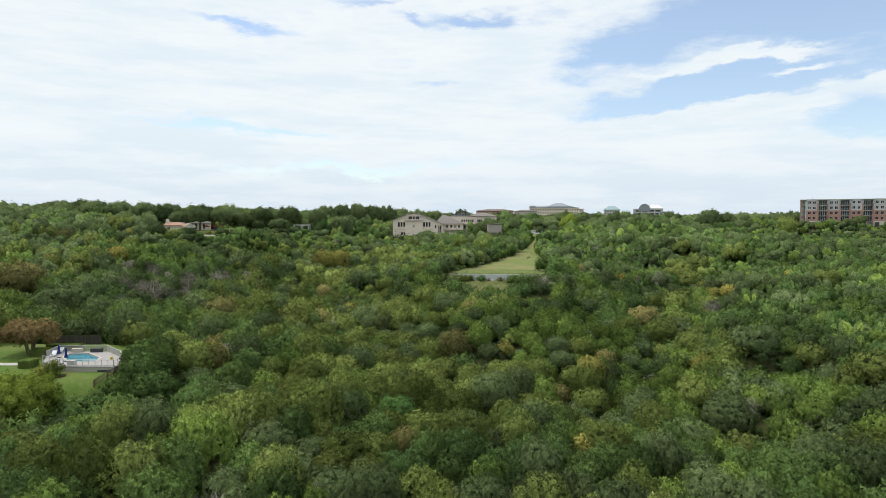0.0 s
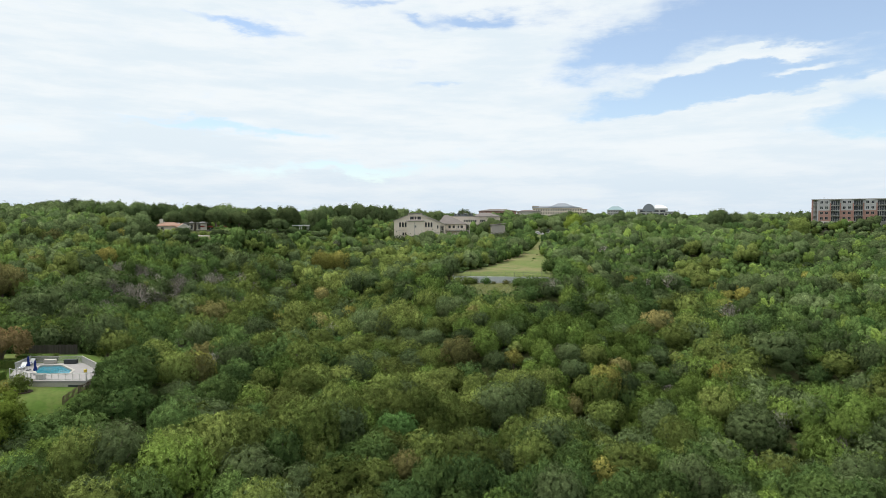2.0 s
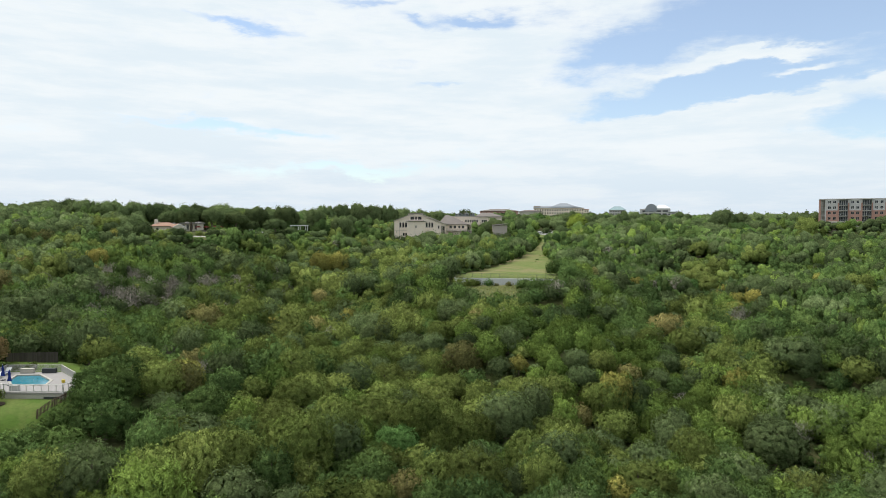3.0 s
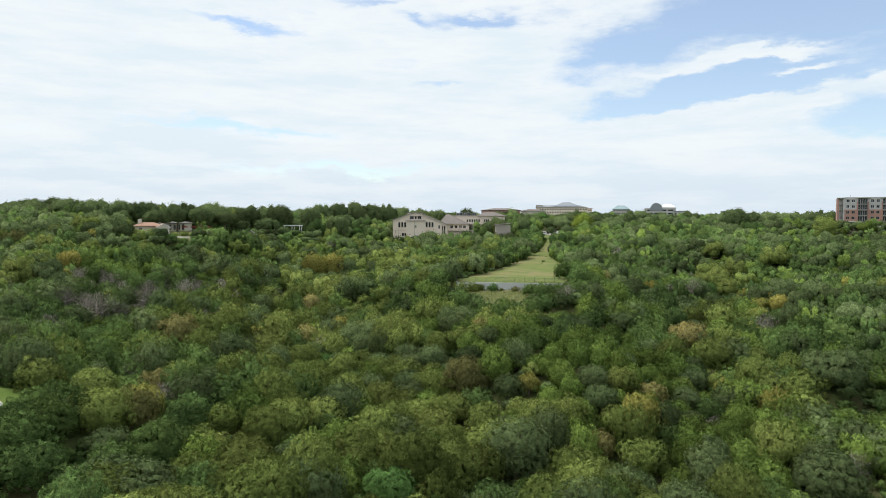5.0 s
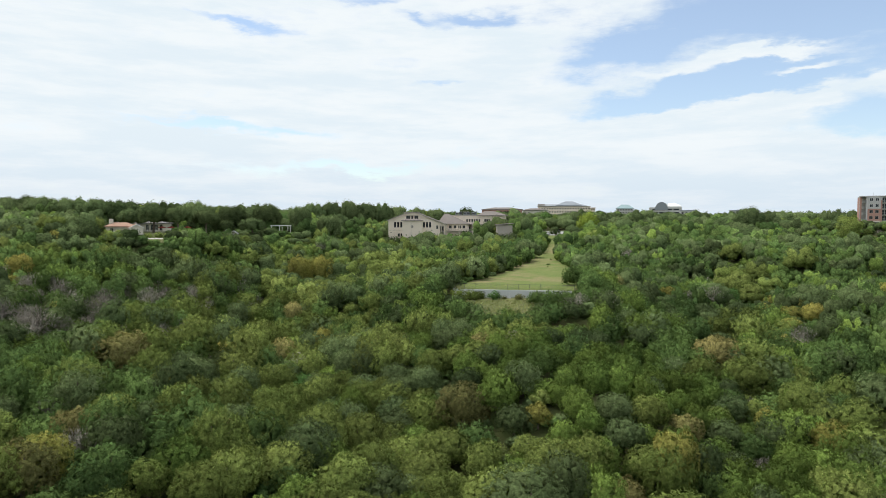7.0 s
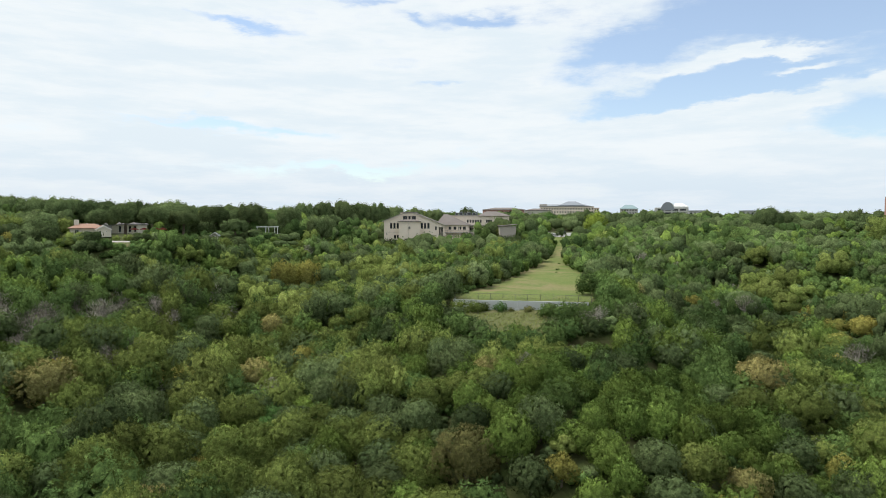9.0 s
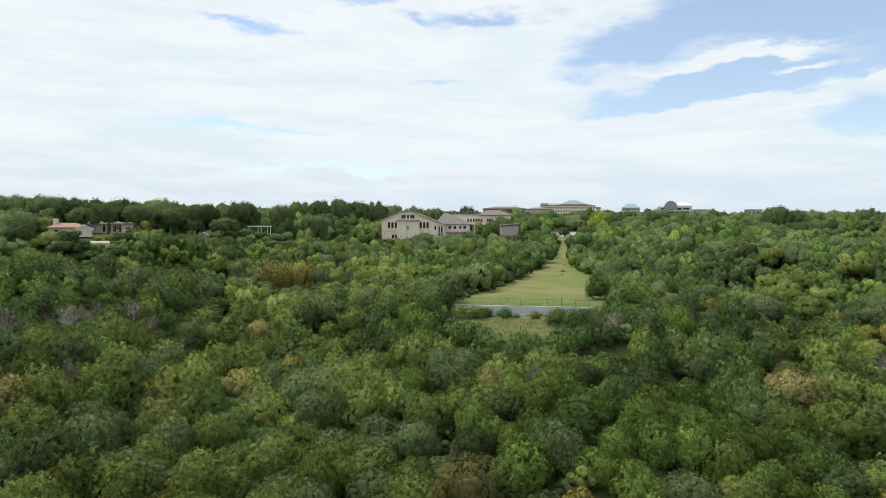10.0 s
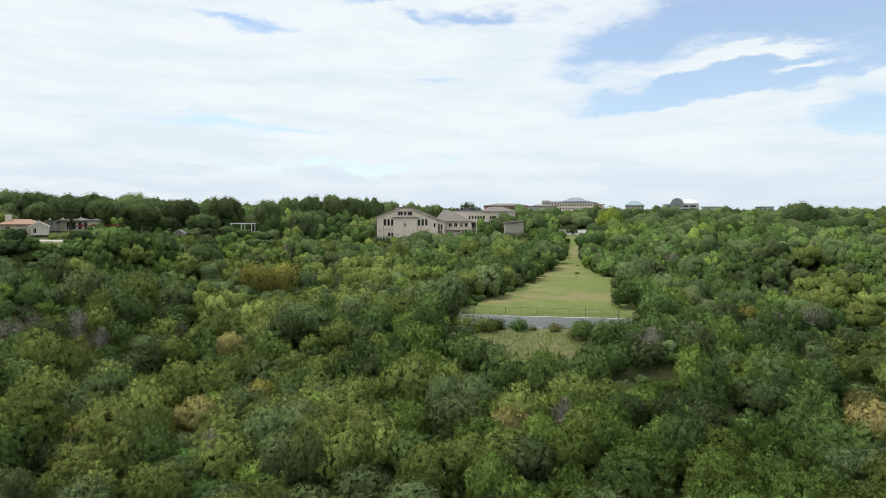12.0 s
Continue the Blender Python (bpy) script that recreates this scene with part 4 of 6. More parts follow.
def built_over(x, y):
    k = in_strip(x, y, FIELD, 0.8) | in_strip(x, y, ((208, 9, 21), (209, 7, 33), (213, 4, 36), (217, 0, 36), (229, -1, 34)), 0.2)
    k |= in_strip(x, y, ((87, -66, -54), (90, -84, -51), (97, -98, -49.6), (104, -100, -50.4), (113, -92, -54), (118, -88, -60)), 0.5)
    k |= in_strip(x, y, ((82, -61, -54), (90, -61, -54)), 0.5)
    k |= in_strip(x, y, ((400, 57, 71), (438, 57, 84), (470, 58, 92)), 1.5)
    k |= in_strip(x, y, ((401, -33, 2), (440, -33, 34)), 2.0) | in_strip(x, y, ((398, 24, 38), (412, 24, 38)), 1)
    k |= in_strip(x, y, ((256, -115, -91), (272, -122, -92), (280, -130, -98), (292, -136, -98)), 0.5)
    k |= in_strip(x, y, ((292, -140, -92), (330, -140, -88)), 0.5)
    k |= in_strip(x, y, ((318, -96, -86), (326, -96, -86)), 0.5) | in_strip(x, y, ((339, -88, -66), (352, -88, -66)), 0.5)
    k |= in_strip(x, y, ((348, 216, 276), (392, 200, 276)), 1)
    return k


def scatter(y0, y1, gap):
    xs, ys = np.meshgrid(np.arange(-470, 471, gap), np.arange(y0, y1, gap * 0.87))
    xs = xs + (np.arange(xs.shape[0]) % 2)[:, None] * gap / 2
    x, y = (xs + rng.uniform(-0.34, 0.34, xs.shape) * gap).ravel(), (ys + rng.uniform(-0.34, 0.34, ys.shape) * gap).ravel()
    k = (np.abs(x) < 0.71 * np.maximum(y, 30) + 26) & ~built_over(x, y)
    return x[k], y[k]


def patchy(x, y, size, seed):
    return np.array([noise.noise(Vector((a / size, b / size, seed))) for a, b in zip(x, y)])


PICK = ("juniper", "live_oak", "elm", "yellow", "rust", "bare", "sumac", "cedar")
trees = [(k, x, y, r, t) for k, x, y, r, t in STANDOUT]
for y0, y1, gap in ((-40, 140, 4.7), (140, 255, 4.4), (255, 345, 4.8), (345, 470, 7.2), (470, 660, 12.0)):
    x, y = scatter(y0, y1, gap)
    if STANDOUT:
        sx, sy, sr = (np.array([s[i] for s in STANDOUT]) for i in (1, 2, 3))
        keep = np.array([{"bare": 0.45, "rust": 0.85}.get(s[0], 1.0) for s in STANDOUT]) * sr
        clear = (np.hypot(x[:, None] - sx, (y[:, None] - sy + keep * 0.3) * 0.9) > keep * 0.74 + gap * 0.2).all(1)
        x, y = x[clear], y[clear]
        # lower growth in the lee of the trees that stand out
        ahead, aside = sy - y[:, None], np.abs(x[:, None] - sx * (y[:, None] + 20) / (sy + 20))
        lee = ((ahead > 0) & (ahead < sr * 3.2) & (aside < sr)).any(1)
    damp = np.maximum(np.exp(-((away(x, y, CREEK_A) / 24) ** 2)) * np.clip((70 - x) / 40, 0.25, 1), 0.38 * np.exp(-((away(x, y, CREEK_B) / 16) ** 2)))
    woods, grey = patchy(x, y, 34, 4.0), patchy(x, y, 22, 9.0)
    dead = 0.48 * np.exp(-((x + 78) / 30) ** 2 - ((y - 192) / 26) ** 2) + 0.10 * np.exp(-((x - 40) / 18) ** 2 - ((y - 212) / 10) ** 2)
    up = np.clip((height(x, y) - 34) / 8, 0, 1)
    p = np.stack([0.60 + 0.10 * (x > 20) - 0.34 * damp + 0.5 * woods * (1 - damp) - 0.30 * up, 0.17 + 0.10 * damp - 0.3 * woods + 0.46 * up, 0.07 + 0.34 * damp - 0.12 * woods + 0.22 * np.exp(-((x + 14) / 24) ** 2 - ((y - 115) / 45) ** 2) - 0.12 * (x > 25) - 0.05 * up - 0.15 * (x > 90),
                  0.006 + 0.015 * damp, np.full(x.shape, 0.003), 0.010 + 0.03 * np.clip(grey, 0, 1) + dead, np.full(x.shape, 0.002)], 1).clip(0.004)
    # more of the cedars in sunlit colour along the spur, to brighten it
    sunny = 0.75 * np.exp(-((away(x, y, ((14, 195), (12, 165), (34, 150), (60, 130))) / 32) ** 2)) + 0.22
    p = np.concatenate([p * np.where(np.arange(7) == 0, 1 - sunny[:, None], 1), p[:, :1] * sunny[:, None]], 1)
    if y0 >= 255:
        p[:, 3:5] = 0
    p /= p.sum(1, keepdims=True)
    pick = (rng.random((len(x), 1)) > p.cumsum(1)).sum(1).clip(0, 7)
    size = rng.uniform(0.78, 1.34, len(x)) * min(gap, 7.5) * (0.60 if y0 < 140 else 0.60) * (1 + 0.14 * damp)
    size *= np.where((x > 165) & (y > 334) & (y < 385), 0.7, 1.0)
    tall = rng.uniform(1.05, 1.5, len(x)) * (1.0 if y0 < 255 else 0.88) * (1 + 0.12 * up) * (1.0 if y0 < 345 else (0.9 if y0 < 470 else 0.82))
    tall *= np.where(lee, 0.72, 1.0) * np.where((x > -98) & (x < -56) & (y > 316) & (y < 348), 0.5, 1.0) * np.where((x > -114) & (x < -84) & (y > 236) & (y < 265), 0.62, 1.0)
    tall *= np.where((x > -116) & (x < -80) & (y > 264) & (y < 330), 0.6, 1.0) * np.where((x > 0.54 * y) & (y > 285) & (y < 335), 0.7, 1.0) * np.where((x > 165) & (y > 334) & (y < 385), 0.72, 1.0)
    for k in range(len(x)):
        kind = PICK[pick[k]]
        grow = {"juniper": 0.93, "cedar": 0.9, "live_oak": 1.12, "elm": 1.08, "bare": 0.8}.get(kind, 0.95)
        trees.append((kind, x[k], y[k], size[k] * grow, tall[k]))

# underbrush where the crowns leave gaps
bx, by = scatter(50, 290, 4.0)
tx, ty = (np.array([t[i] for t in trees]) for i in (1, 2))
tr = np.array([t[3] * {"bare": 0.2, "rust": 0.5}.get(t[0], 1) for t in trees])
bare_ground = np.ones(len(bx), bool)
for k in range(0, len(bx), 400):
    q = slice(k, k + 400)
    bare_ground[q] = (np.hypot(bx[q, None] - tx, by[q, None] - ty) > tr * 0.62).all(1)
for x, y in zip(bx[bare_ground], by[bare_ground]):
    trees.append((("juniper", "juniper", "live_oak")[rng.integers(3)], x, y, rng.uniform(1.3, 1.94), rng.uniform(0.55, 0.85)))

zs = height(np.array([t[1] for t in trees]), np.array([t[2] for t in trees]))
trees = [(*t, float(z)) for t, z in zip(trees, zs)]


def closest(x, y):
    """How near the flight over the valley comes to a tree while it is in view."""
    return max(72.0, y - 105.0, abs(x) / 0.69) + (0 if y > 44 else 300)


trees.sort(key=lambda t: closest(t[1], t[2]) + 0.02 * t[2])
used = {k: 0 for k in PICK}
heaps = {}
taken = {}
for kind, x, y, r, tall, z in trees:
    turn = rng.uniform(0, 360)
    if used[kind] < 165 and y > 44 and r > 1.95:
        protos = BROAD[kind] if r > 3.4 and BROAD[kind] else PROTO[kind]
        key = (kind, protos is BROAD[kind])
        src = protos[taken.get(key, 0) % len(protos)]
        m = pose(x, y, z - 0.1, rng.uniform(-4, 4), rng.uniform(-4, 4), turn)
        ob = src if taken.get(key, 0) < len(protos) else copy_thing(src, m)
        ob.matrix_basis = m @ Matrix.Diagonal((r, r * rng.uniform(0.88, 1.12), r * tall, 1))
        taken[key] = taken.get(key, 0) + 1
        used[kind] += 1
    else:
        gone = closest(x, y)
        level = 0 if gone < 140 and r > 1.95 else (1 if gone < (215 if r > 1.95 else 130) else 2)
        shapes = SHAPES[kind, level]
        heaps.setdefault((kind, level), []).append((shapes[rng.integers(len(shapes))], x, y, z, r, tall, turn))
xs, ys = np.meshgrid(np.arange(-360, 361, 8.0), np.arange(-60, 345, 7.5))
x, y = (xs + rng.uniform(-3, 3, xs.shape)).ravel(), (ys + rng.uniform(-3, 3, ys.shape)).ravel()
edge = 0.71 * np.maximum(y, 30) + 26
side = (np.abs(x) > edge) & (np.abs(x) < edge + 75)
for x, y, z in zip(x[side], y[side], height(x[side], y[side])):
    kind = ("juniper", "juniper", "live_oak")[rng.integers(3)]
    heaps.setdefault((kind, 2), []).append((SHAPES[kind, 2][rng.integers(7)], x, y, z, rng.uniform(3.6, 5.4), rng.uniform(0.9, 1.2), rng.uniform(0, 360)))
for (kind, level), rows in heaps.items():
    co, faces, lots, ways, lace, count = [], [], [], [], [], 0
    for (cv, cf, cn, cl), x, y, z, r, tall, turn in rows:
        c, s = math.cos(radians(turn)), math.sin(radians(turn))
        spin = np.array([[c, s, 0], [-s, c, 0], [0, 0, 1]])
        co.append((cv @ spin * (r, r, r * tall) + (x, y, z - 0.1)).astype(np.float32))
        ways.append((cn @ spin).astype(np.float32))
        lace.append(cl)
        faces.append(cf + count)
        lots.append(np.full(len(cv), rng.random()))
        count += len(cv)
    name, label, category = WORDS[kind]
    ob = new(("wood", "wood_beyond", "far_wood")[level], raw_mesh("wood", np.concatenate(co), np.concatenate(faces), LEAF[kind], True, np.concatenate(lots), np.concatenate(ways), np.concatenate(lace)))
    tagged(ob, f"wooded slope: {label}, many together", "trees", kind="stuff")


# ---- church on the hill ----
def slab_roof(parent, a, b, y0, y1, thick, mat, name="roof"):
    """A sloping roof slab between two points of the gable, (x, z) each."""
    return part(name, plate([a, b, (b[0], b[1] + thick), (a[0], a[1] + thick)], y0, y1), mat, parent)


def hip_roof(x0, x1, y0, y1, z0, z1, ridge0, ridge1, eave=0.25):
    """A hipped roof with a ridge along x, on a thin eave board."""
    bm = bmesh.new()
    box(bm, x0, x1, y0, y1, z0, z0 + eave)
    ym = (y0 + y1) / 2
    v = [bm.verts.new(p) for p in ((x0, y0, z0 + eave), (x1, y0, z0 + eave), (x1, y1, z0 + eave), (x0, y1, z0 + eave), (ridge0, ym, z1), (ridge1, ym, z1))]
    for f in ((0, 1, 5, 4), (1, 2, 5), (2, 3, 4, 5), (3, 0, 4)):
        bm.faces.new([v[i] for i in f])
    return bm


def arched_window(parent, x, z, w, h, thick):
    win = window(parent, x, z, w, h, 0, thick, 0.12, 0)
    n, r = 8, w / 2
    for side in (-1, 1):
        curve = [(x + side * r * math.cos(k * math.pi / 2 / n), z + h - r + r * math.sin(k * math.pi / 2 / n) * 1.0) for k in range(n + 1)]
        pts = curve + [(x + side * r, z + h)]
        part("arch_head", plate(pts if side < 0 else pts[::-1], 0.02, thick * 0.8), STUCCO, win)
    part("sill", boxed(x - w / 2 - 0.1, x + w / 2 + 0.1, -0.1, 0.1, z - 0.15, z - 0.01), TRIM, win)


def church(m):
    root = thing("church", m, "pale stucco church with brown shingle roofs and arched windows", "church")
    T = 0.45
    line = ((-16, 10.4), (-7.1, 13.9), (-2.5, 14.7), (0.8, 14.1), (15.5, 8.2))
    roofline = lambda x: float(np.interp(x, [p[0] for p in line], [p[1] for p in line]))
    arches = [-12.3, -10.6, -8.9, 3.6, 5.3, 7.0]
    holes = [(x - 0.62, x + 0.62, 6.5, 9.5) for x in arches]
    clear = [(-6.2, -3.9, 11.1, 13.0), (-3.4, -2.2, 11.1, 13.0), (-1.7, 0.5, 11.1, 13.0)]
    low = [(-10.9, -9.7, 1.4, 3.2), (-9.4, -8.4, 1.4, 3.2), (-14.9, -14.3, 3.4, 4.0)]
    porch = [(10.4, 11.3, 5.6, 7.6), (12.2, 14.7, 1.2, 7.4)]
    part("front_wall", wall_mesh(-16, 15.5, roofline, holes + clear + low + porch, T, -5.0, kinks=[p[0] for p in line]), STUCCO, root)
    for x in arches:
        arched_window(root, x, 6.5, 1.24, 3.0, T)
    for a, b, lo, hi in clear + low + porch[:1]:
        window(root, (a + b) / 2, lo, b - a, hi - lo, 0, T, 0.1, 1 if b - a > 1.5 else 0)
    # raised surround of the upper windows, with a flat roof
    dormer = part("dormer", boxed(-7.5, 1.2, -0.45, 0.0, 13.15, 14.75), STUCCO, root)
    for a, b in ((-7.5, -6.45), (-3.75, -3.55), (-2.05, -1.85), (0.65, 1.2)):
        part("dormer_pier", boxed(a, b, -0.45, -0.004, 10.95, 13.15), STUCCO, dormer)
    part("dormer_roof", bevelled(0.04, -7.9, 1.6, -0.9, 3.5, 14.76, 15.05), SHINGLE, dormer)
    # porch behind the tall opening
    part("porch_wall", boxed(12.0, 15.0, 3.2, 3.5, 0, 8.0), TRIM, root)
    part("porch_window", boxed(12.8, 14.4, 3.1, 3.18, 4.6, 7.0), GLASS, root)
    part("porch_floor", boxed(12.0, 15.2, 0.45, 3.2, 4.0, 4.25), CONCRETE, root)
    for x in (12.2, 13.45, 14.7):
        part("column", bevelled(0.05, x - 0.2, x + 0.2, -0.06, 0.4, 0, 7.5), STUCCO, root)
    part("side_wall", boxed(-16, -15.55, 0.45, 30, -5, 10.4), STUCCO, root)
    part("side_wall", boxed(15.05, 15.5, 0.45, 30, 0, 8.1), STUCCO, root)
    part("back_wall", wall_mesh(-16, 15.5, roofline, [], T, kinks=[p[0] for p in line]), STUCCO, root).location = (0, 30, 0)
    for (xa, za), (xb, zb) in zip(line, line[1:]):
        if xa == -16:
            xa, za = -16.8, 10.1
        if xb == 15.5:
            xb, zb = 16.4, 7.85
        slab_roof(root, (xa, za + 0.02), (xb, zb + 0.02), -0.7, 31, 0.32, SHINGLE)
        slab_roof(root, (xa, za - 0.16), (xb, zb - 0.16), -0.82, -0.7, 0.44, TRIM, "fascia")
    # projecting bay with its own hipped roof
    bay = part("entrance_bay", boxed(-8.1, 2.7, -3.6, 0, -5, 10.1), STUCCO, root)
    part("bay_roof", hip_roof(-8.7, 3.3, -4.3, 0.0, 10.1, 11.3, -5.5, 0.1), SHINGLE, root)
    part("bell_niche", plate([(-3.3, 6.2), (-2.1, 6.2), (-2.1, 7.2), (-2.4, 7.7), (-2.7, 7.85), (-3.0, 7.7), (-3.3, 7.2)], -3.72, -3.6), TRIM, bay)
    part("lantern", bevelled(0.05, -2.9, -2.5, -4.0, -3.7, 6.6, 7.2), RAILING, bay)
    for x in (-3.3, -12.9):
        part("downspout", boxed(x - 0.07, x + 0.07, -3.75 if x > -8 else -0.15, -3.6 if x > -8 else 0, 0.3, 9.6 if x > -8 else 10.5), TRIM, root)
    part("string_course", boxed(-16.05, -8.1, -0.06, 0, 4.6, 4.72), TRIM, root)
    # cross on the ridge
    bm = boxed(-2.56, -2.44, -0.5, -0.38, 15.0, 17.2)
    box(bm, -3.0, -2.0, -0.5, -0.38, 16.3, 16.44)
    part("cross", bm, WHITE, root)
    # middle wing, set back, with a balcony on posts
    mid_holes = [(x - 0.75, x + 0.75, 5.8, 7.5) for x in (18.2, 20.8, 23.4, 25.8)]
    wing = part("middle_wing", wall_mesh(15.6, 28.4, 8.2, mid_holes, T), STUCCO, root)
    wing.location = (0, 6, 0)
    for a, b, lo, hi in mid_holes:
        window(root, (a + b) / 2, lo, b - a, hi - lo, 6, T, 0.1, 1)
    part("wing_roof", hip_roof(10.5, 29.3, 4.8, 24, 8.2, 14.1, 15.0, 17.0), SHINGLE, root)
    part("balcony", bevelled(0.04, 15.6, 31.0, 3.4, 6.0, 4.2, 4.5), TRIM, root)
    rail = bmesh.new()
    box(rail, 15.6, 31.0, 3.45, 3.55, 5.45, 5.55)
    for k in range(56):
        x = 15.7 + k * 0.275
        box(rail, x - 0.025, x + 0.025, 3.47, 3.53, 4.5, 5.45)
    part("balcony_rail", rail, TRIM, root)
    for x in (15.9, 19.5, 23.2, 27.0, 30.7):
        part("post", boxed(x - 0.18, x + 0.18, 3.5, 3.86, 0, 4.2), STUCCO, root)
        part("post", boxed(x - 0.12, x + 0.12, 3.5, 3.74, 4.5, 8.2), STUCCO, root)
    part("undercroft_wall", boxed(15.6, 31.0, 6.5, 6.8, 0, 4.2), TRIM, root)
    # tall rear block
    z1, z2 = 9.4, 5.0
    xs = [28.2, 29.7, 31.2, 32.6, 34.0, 35.4, 38.8, 40.0, 41.2]
    rear = [(x - 0.5, x + 0.5, z, z + 1.7) for x in xs for z in (z1, z2)]
    block = part("rear_block", wall_mesh(19.5, 51.2, 13.0, rear, T), STUCCO, root)
    block.location = (0, 24.5, 0)
    for a, b, lo, hi in rear:
        window(root, (a + b) / 2, lo, b - a, hi - lo, 24.5, T, 0.1, 0)
    part("rear_side", boxed(50.75, 51.2, 24.95, 44, 0, 13.0), STUCCO, root)
    part("rear_side", boxed(19.5, 19.95, 24.95, 44, 0, 13.0), STUCCO, root)
    part("rear_roof", hip_roof(34.5, 52.2, 23.6, 45, 13.0, 15.8, 39, 45), SHINGLE, root)
    part("flat_roof", boxed(19.2, 34.45, 24.2, 44.2, 13.0, 13.5), TRIM, root)
    part("canopy", bevelled(0.04, 26.5, 43, 22.0, 24.45, 7.6, 7.95), SHINGLE, root)
    part("lower_balcony", bevelled(0.04, 26.5, 43, 22.2, 24.45, 3.6, 3.9), TRIM, root)
    for x in (27, 31, 35, 39, 42.6):
        part("post", boxed(x - 0.12, x + 0.12, 22.3, 22.54, 0, 7.6), STUCCO, root)
    for x, w, h in ((22.2, 1.6, 1.5), (24.4, 1.9, 1.9), (26.9, 1.5, 1.4), (29.0, 2.2, 1.7), (31.8, 1.6, 1.5), (33.4, 1.0, 1.9)):
        unit_ = part("rooftop_unit", bevelled(0.06, x - w / 2, x + w / 2, 27, 28.8, 13.5, 13.5 + h), SLATE, root, "grey metal air-conditioning unit")
        part("grille", boxed(x - w / 2 + 0.2, x + w / 2 - 0.2, 26.95, 27.0, 13.8, 13.3 + h), RAILING, unit_)
    # low wing at the meadow side
    part("low_wing", boxed(44.0, 52.4, 0, 12, -6.0, 7.6), TRIM, root)
    part("low_roof", plate([(43.4, 7.6), (53.0, 8.4), (53.0, 8.75), (43.4, 7.95)], -0.8, 12.6), SHINGLE, root)
    return root


church(pose(-15.5, 405, 35.0))


# ---- apartment block ----
def apartment_building(m):
    root = thing("apartment_building", m, "five-storey apartment block of red brick and grey panels with balconies", "apartments")
    S, P, B, T = 2.95, 10.75, 6, 0.35
    top = 5 * S
    rows = [S * k for k in range(1, 5)]
    length = 3.2 + B * P
    for b in range(B):
        x = 3.2 + b * P
        # window bay: grey above, brick below, stone at the foot
        wins = [(x + c - 0.75, x + c + 0.75, z + 0.8, z + 2.35) for c in (1.5, 3.9) for z in rows]
        for lo, hi, mat, name in ((S, 3 * S, BRICK, "brick_front"), (3 * S, top, PANEL, "panel_front")):
            part(name, wall_mesh(x, x + 5.4, hi, [w for w in wins if lo <= w[2] < hi], T, lo), mat, root)
        gates = [(x + 0.6, x + 2.8, 0.0, 2.3)] if b % 2 else [(x + 2.7, x + 4.9, 0.0, 2.3)]
        part("stone_base", wall_mesh(x, x + 5.4, S, gates, T), LIMESTONE, root)
        for a, c, lo, hi in wins:
            window(root, (a + c) / 2, lo, c - a, hi - lo, 0, T, 0.09, 1, WHITE if lo > 3 * S else TRIM)
        for a, c, lo, hi in gates:
            part("garage_door", boxed(a, c, 0.22, 0.28, lo, hi), RAILING, root)
        # balcony bay between brick piers
        u = x + 5.4
        for px in (u, u + 4.75):
            part("pier", boxed(px, px + 0.6, -0.18, T, 0, 4.4 * S), BRICK, root)
            part("pier_top", boxed(px, px + 0.6, -0.18, T, 4.4 * S, top), PANEL, root)
        doors = [(u + 0.6 + k * 1.03 + 0.12, u + 0.6 + (k + 1) * 1.03 - 0.12, z + 0.05, z + 2.45) for k in range(4) for z in rows]
        back = part("recess_wall", wall_mesh(u + 0.6, u + 4.75, top, doors, T), PANEL, root)
        back.location = (0, 1.2, 0)
        for a, c, lo, hi in doors:
            part("balcony_door", boxed(a, c, 1.36, 1.42, lo, hi), GLASS, root)
        for z in rows:
            slab = part("balcony", bevelled(0.03, u + 0.6, u + 4.75, -0.55, 1.2, z - 0.26, z + 0.08), CONCRETE, root)
            bm = boxed(u + 0.6, u + 4.75, -0.53, -0.47, z + 1.04, z + 1.1)
            box(bm, u + 0.6, u + 4.75, -0.52, -0.48, z + 0.14, z + 0.18)
            for k in range(24):
                bx = u + 0.7 + k * 0.172
                box(bm, bx - 0.012, bx + 0.012, -0.51, -0.49, z + 0.18, z + 1.04)
            part("balcony_rail", bm, BALCONY, slab)
        part("cornice", bevelled(0.03, u - 0.5, u + 5.85, -0.75, 1.6, top + 0.1, top + 0.45), PANEL, root)
    part("parapet", boxed(2.8, length, 0.02, 0.4, top, top + 0.55), PANEL, root)
    part("roof_slab", boxed(0, length, 0.4, 18, top - 0.3, top + 0.2), CONCRETE, root)
    # open corner with small balconies
    part("corner_pier", boxed(0, 0.7, 0, 0.7, 0, top + 0.3), BRICK, root)
    part("corner_wall", boxed(2.6, 3.2, 0.0, 3.0, 0, top), PANEL, root)
    part("corner_back", boxed(0.0, 2.6, 3.0, 3.3, 0, top), PANEL, root)
    part("end_wall", boxed(0, 0.35, 3.3, 18, 0, top), BRICK, root)
    part("end_wall", boxed(length - 0.35, length, 0.4, 18, 0, top), BRICK, root)
    part("rear_wall", boxed(0.35, length - 0.35, 17.65, 18, 0, top), BRICK, root)
    part("corner_roof", bevelled(0.03, -0.3, 3.4, -0.3, 3.3, top + 0.02, top + 0.45), PANEL, root)
    for z in rows:
        slab = part("corner_balcony", boxed(0.1, 2.6, 0.1, 3.0, z - 0.12, z + 0.06), CONCRETE, root)
        bm = boxed(0.7, 2.6, 0.15, 0.2, z + 1.0, z + 1.06)
        for k in range(9):
            box(bm, 0.75 + k * 0.22, 0.78 + k * 0.22, 0.16, 0.19, z + 0.06, z + 1.0)
        part("balcony_rail", bm, BALCONY, slab)
